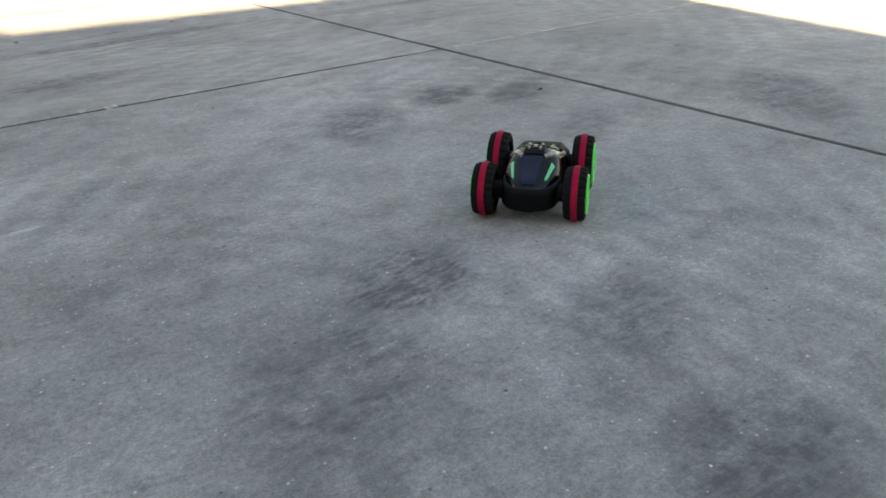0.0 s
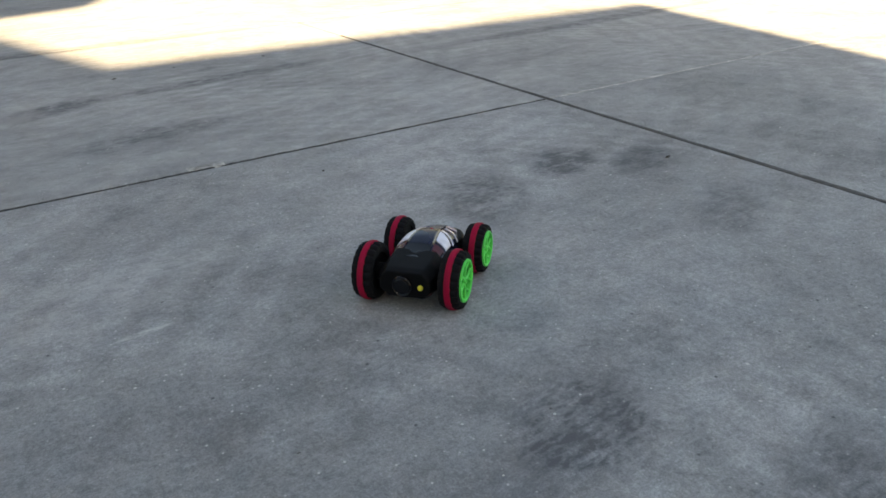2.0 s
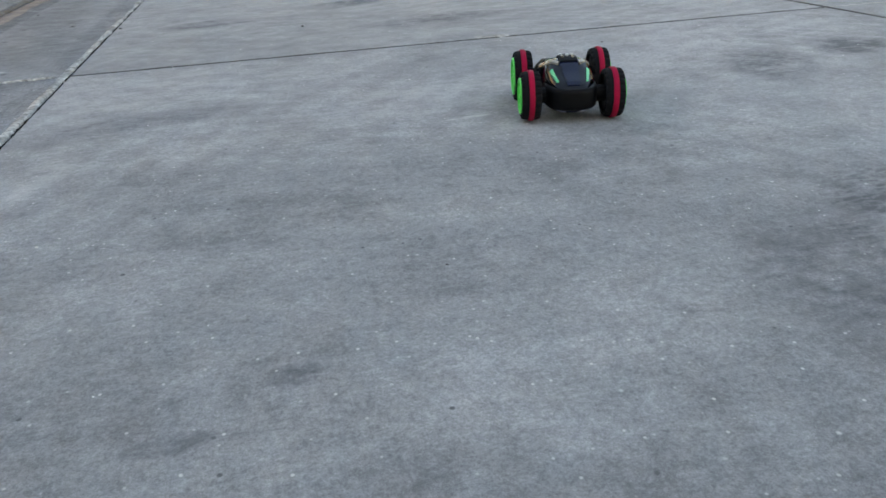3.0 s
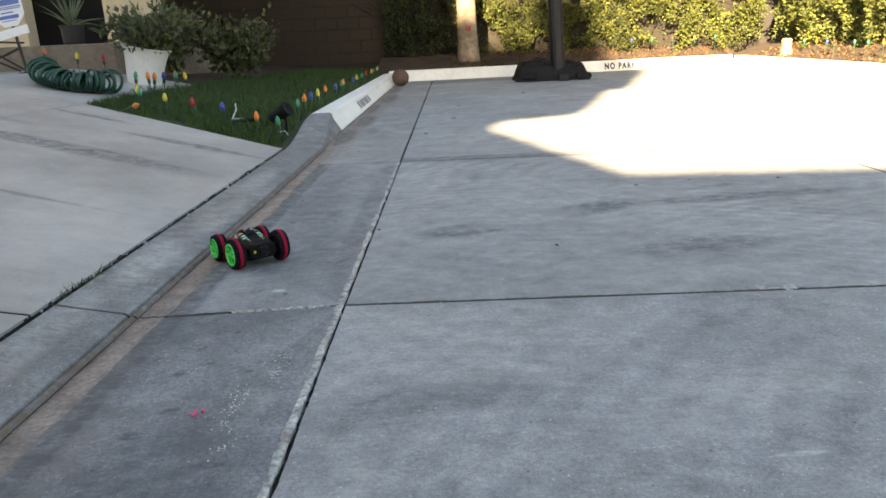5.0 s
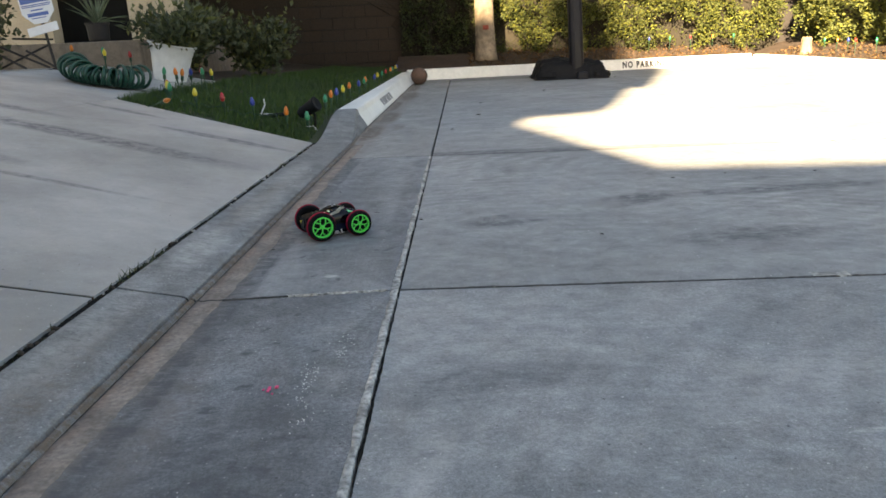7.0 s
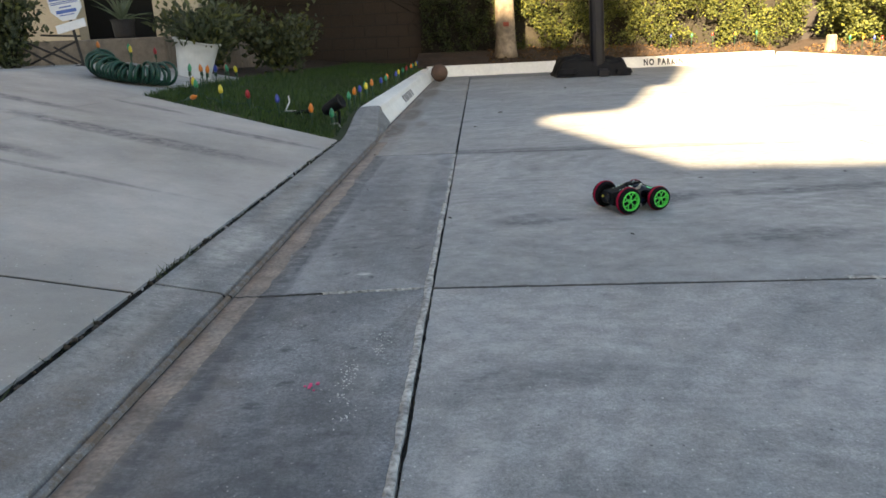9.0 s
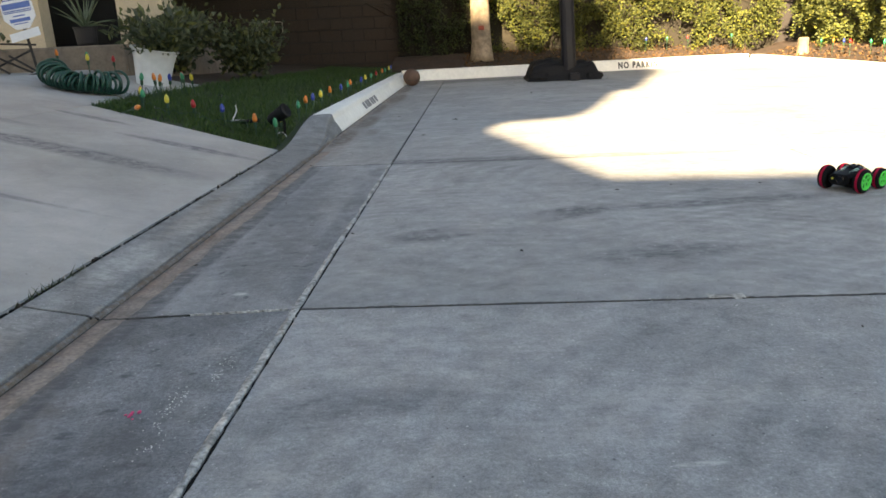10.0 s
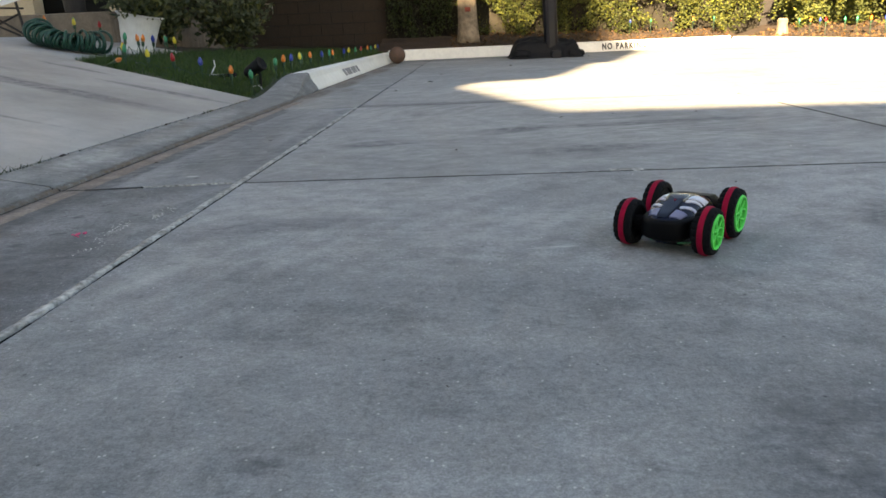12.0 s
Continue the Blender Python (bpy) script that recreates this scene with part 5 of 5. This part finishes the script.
def wheel(s, y):
    """A fat tyre with a raised red band and a green five-spoke rim on its outer side s."""
    tyre = part("wheel", revolve([(0.030, -0.0150), (0.0375, -0.0166), (0.0425, -0.0155), (0.0447, -0.011), (0.0455, -0.0045), (0.0455, 0.0045), (0.0447, 0.011), (0.0425, 0.0155), (0.0375, 0.0166), (0.034, 0.0158), (0.033, 0.010), (0.033, -0.010), (0.030, -0.0155)], 80, "x",
                wobble=lambda i, j: (0.945 if j in (2, 3, 8) else 0.965 if j in (4, 7) else 1.0) if i % 4 == 0 else (1.012 if j in (2, 3, 7, 8) and i % 4 == 2 else 1.0)), M_RUBBER, car, "fat black foam tyre")
    tyre.matrix_basis = pose(s * TRACK / 2, y, 0)
    part("red_band", revolve([(0.0425, -0.0050), (0.0466, -0.0046), (0.0475, -0.0026), (0.0475, 0.0026), (0.0466, 0.0046), (0.0425, 0.0050)], 60, "x"), M_RED, tyre, "raised red band", smooth=False)
    part("disc", revolve([(0.0, s * 0.004), (0.034, s * 0.004), (0.034, -s * 0.012), (0.0, -s * 0.012)], 30, "x"), M_CHASSIS, tyre)
    o = s * 0.0165
    part("rim", revolve([(0.0318, o - s * 0.010), (0.0318, o), (0.0330, o + s * 0.0022), (0.0362, o + s * 0.0018), (0.0370, o - s * 0.002), (0.0355, o - s * 0.010)], 48, "x"), M_GREEN, tyre, "bright green rim ring")
    part("hub", revolve([(0.0, o - s * 0.002), (0.0022, o - s * 0.002), (0.0026, o + s * 0.001), (0.0055, o + s * 0.001), (0.007, o - s * 0.002), (0.007, s * 0.003)], 16, "x"), M_GREEN, tyre)
    for k in range(5):
        a = math.tau * k / 5
        bm = bmesh.new()
        fork = (o - s * 0.003, 0.0165 * math.cos(a), 0.0165 * math.sin(a))
        tube([(o - s * 0.003, 0.005 * math.cos(a), 0.005 * math.sin(a)), fork], 0.0027, 6, bm)
        for off in (-0.34, 0.34):
            tube([fork, (o - s * 0.0015, 0.0325 * math.cos(a + off), 0.0325 * math.sin(a + off))], 0.0021, 6, bm)
        part("spoke", bm, M_GREEN, tyre, "forked green spoke")
    k = FRONT if y > 0 else 1.0
    for ob in tyre.children:
        if ob.name.split(".")[0] in ("rim", "hub", "spoke"):
            ob.data.transform(Matrix.Diagonal((1, 0.92, 0.92, 1)))
    for ob in [tyre] + list(tyre.children):
        ob.data.transform(Matrix.Diagonal((1, k, k, 1)))
    return tyre


wheels = [(s, y, wheel(s, y)) for s in (-1, 1) for y in (BASE / 2, -BASE / 2)]

# the car's way: seconds, x, y, height of its middle, heading, pitch and, on the kerb, lean to its right
WAY = [
    (0, 1.507, -1.150, 0.045, 220, -2.3),
    (0.1, 1.543, -1.098, 0.045, 235, -2.3),
    (0.2, 1.607, -1.032, 0.045, 248, -2.3),
    (0.3, 1.630, -0.967, 0.045, 256, -2.3),
    (0.4, 1.645, -0.910, 0.045, 258, -2.3),
    (0.5, 1.668, -0.858, 0.045, 258, -2.3),
    (0.7, 1.689, -0.778, 0.045, 259, -2.3),
    (0.9, 1.694, -0.631, 0.045, 265, -2.3),
    (1, 1.701, -0.527, 0.045, 267, -2.3),
    (1.1, 1.698, -0.434, 0.045, 268, -2.3),
    (1.2, 1.703, -0.356, 0.045, 266, -2.3),
    (1.3, 1.665, -0.390, 0.050, 258, 4),
    (1.4, 1.640, -0.410, 0.099, 230, 55),
    (1.5, 1.608, -0.453, 0.110, 227, 84),
    (1.6, 1.556, -0.522, 0.074, 227, 153),
    (1.7, 1.490, -0.585, 0.049, 225, 177),
    (1.8, 1.378, -0.698, 0.045, 221, 182.3),
    (1.9, 1.312, -0.743, 0.045, 221, 182.3),
    (2, 1.228, -0.826, 0.045, 221, 182.3),
    (2.1, 1.126, -0.898, 0.045, 221, 182.3),
    (2.3, 0.998, -0.998, 0.045, 222, 182.3),
    (2.4, 0.962, -1.038, 0.045, 223, 182.3),
    (2.5, 0.943, -1.035, 0.045, 230, 182.3),
    (2.6, 0.942, -1.040, 0.077, 243, 150),
    (2.7, 0.931, -1.005, 0.097, 250, 122),
    (2.85, 0.970, -0.848, 0.095, 254, 50),
    (3, 0.975, -0.728, 0.045, 256, -2.3),
    (3.4, 0.960, -0.088, 0.045, 268, -2.3),
    (3.8, 0.820, 0.532, 0.045, 300, -2.3),
    (4.1, 0.550, 0.892, 0.045, 338, -2.3),
    (4.3, 0.366, 0.967, 0.045, 352, -2.3),
    (4.4, 0.210, 0.982, 0.045, 365, -2.3),
    (4.5, 0.045, 0.999, 0.045, 380, -2.3),
    (4.6, -0.090, 0.912, 0.045, 398, -2.3),
    (4.7, -0.209, 0.791, 0.045, 421, -2.3),
    (4.8, -0.289, 0.628, 0.045, 436, -2.3),
    (4.9, -0.329, 0.483, 0.045, 455, -2.3),
    (5, -0.346, 0.422, 0.045, 489, -2.3),
    (5.1, -0.271, 0.377, 0.045, 515, -2.3),
    (5.2, -0.205, 0.338, 0.045, 555, -2.3),
    (5.3, -0.150, 0.373, 0.045, 588, -2.3),
    (5.4, -0.123, 0.379, 0.045, 615, -2.3),
    (5.5, -0.138, 0.412, 0.045, 646, -2.3),
    (5.6, -0.160, 0.457, 0.045, 646, -2.3),
    (5.8, -0.187, 0.531, 0.045, 646, -2.3),
    (5.9, -0.197, 0.546, 0.045, 622, -2.3),
    (6, -0.224, 0.564, 0.045, 585, -2.3),
    (6.1, -0.252, 0.582, 0.045, 520, -2.3),
    (6.2, -0.250, 0.595, 0.045, 460, -2.3),
    (6.3, -0.240, 0.616, 0.045, 407, -2.3),
    (6.4, -0.227, 0.630, 0.045, 388, -2.3),
    (6.8, -0.236, 0.632, 0.045, 388, -2.3),
    (7, -0.260, 0.577, 0.045, 388, -2.3),
    (7.1, -0.321, 0.552, 0.045, 386, -2.3),
    (7.2, -0.422, 0.532, 0.054, 386, -6, 4),
    (7.3, -0.465, 0.459, 0.062, 386, -11, 8),
    (7.4, -0.470, 0.330, 0.070, 393, -11, 8),
    (7.5, -0.503, 0.336, 0.073, 397, -12, 8),
    (7.7, -0.525, 0.320, 0.076, 397, -12, 8),
    (7.9, -0.515, 0.320, 0.074, 394, -10, 8),
    (8.2, -0.352, 0.418, 0.054, 386, -3, 3),
    (8.5, -0.020, 0.612, 0.045, 383, -2.3),
    (8.9, 0.520, 0.772, 0.045, 384, -2.3),
    (9.3, 1.079, 0.914, 0.045, 386, -2.3),
    (9.5, 1.362, 1.034, 0.045, 385, -2.3),
    (9.7, 1.658, 1.120, 0.045, 384, -2.3),
    (9.9, 1.894, 1.181, 0.045, 385, -2.3),
    (10, 1.955, 1.183, 0.045, 395, -2.3),
    (10.1, 1.934, 1.159, 0.045, 405, -2.3),
    (10.3, 1.773, 1.000, 0.045, 409, -2.3),
    (10.5, 1.597, 0.819, 0.045, 408, -2.3),
    (10.7, 1.328, 0.487, 0.045, 413, -2.3),
    (10.9, 1.136, 0.226, 0.045, 418, -2.3),
    (11, 1.069, 0.119, 0.045, 424, -2.3),
    (11.1, 0.984, -0.029, 0.045, 432, -2.3),
    (11.2, 0.925, -0.195, 0.045, 439, -2.3),
    (11.3, 0.900, -0.349, 0.045, 451, -2.3),
    (11.4, 0.911, -0.504, 0.045, 459, -2.3),
    (11.5, 0.934, -0.664, 0.045, 464, -2.3),
    (11.6, 0.968, -0.752, 0.046, 455, 1),
    (11.7, 0.960, -0.822, 0.095, 433, 52),
    (11.8, 0.976, -0.782, 0.101, 424, 115),
    (11.9, 0.995, -0.745, 0.056, 417, 172),
    (12, 1.028, -0.695, 0.045, 414, 182.3),
]


def motions():
    walk(car, [(t, pose(x, y, z, pitch, lean[0] if lean else 0, head - 90)) for t, x, y, z, head, pitch, *lean in WAY])
    # wheels roll with the ground that passes under them
    ts, xs, ys_, hs_ = (np.array([row[k] for row in WAY]) for k in (0, 1, 2, 4))
    for s, y, w in wheels:
        spin, rows, last = 0.0, [], None
        for f in range(0, 361):
            t = f / FPS
            x, yy, h = np.interp(t, ts, xs), np.interp(t, ts, ys_), radians(np.interp(t, ts, hs_))
            if last:
                ds = (x - last[0]) * math.cos(h) + (yy - last[1]) * math.sin(h) + s * TRACK / 2 * (h - last[2])
                spin -= max(-75.0, min(75.0, math.degrees(ds / RAD)))
            last = (x, yy, h)
            rows.append((t, pose(s * TRACK / 2, y, 0, spin, 0, 0)))
        walk(w, rows)


motions()
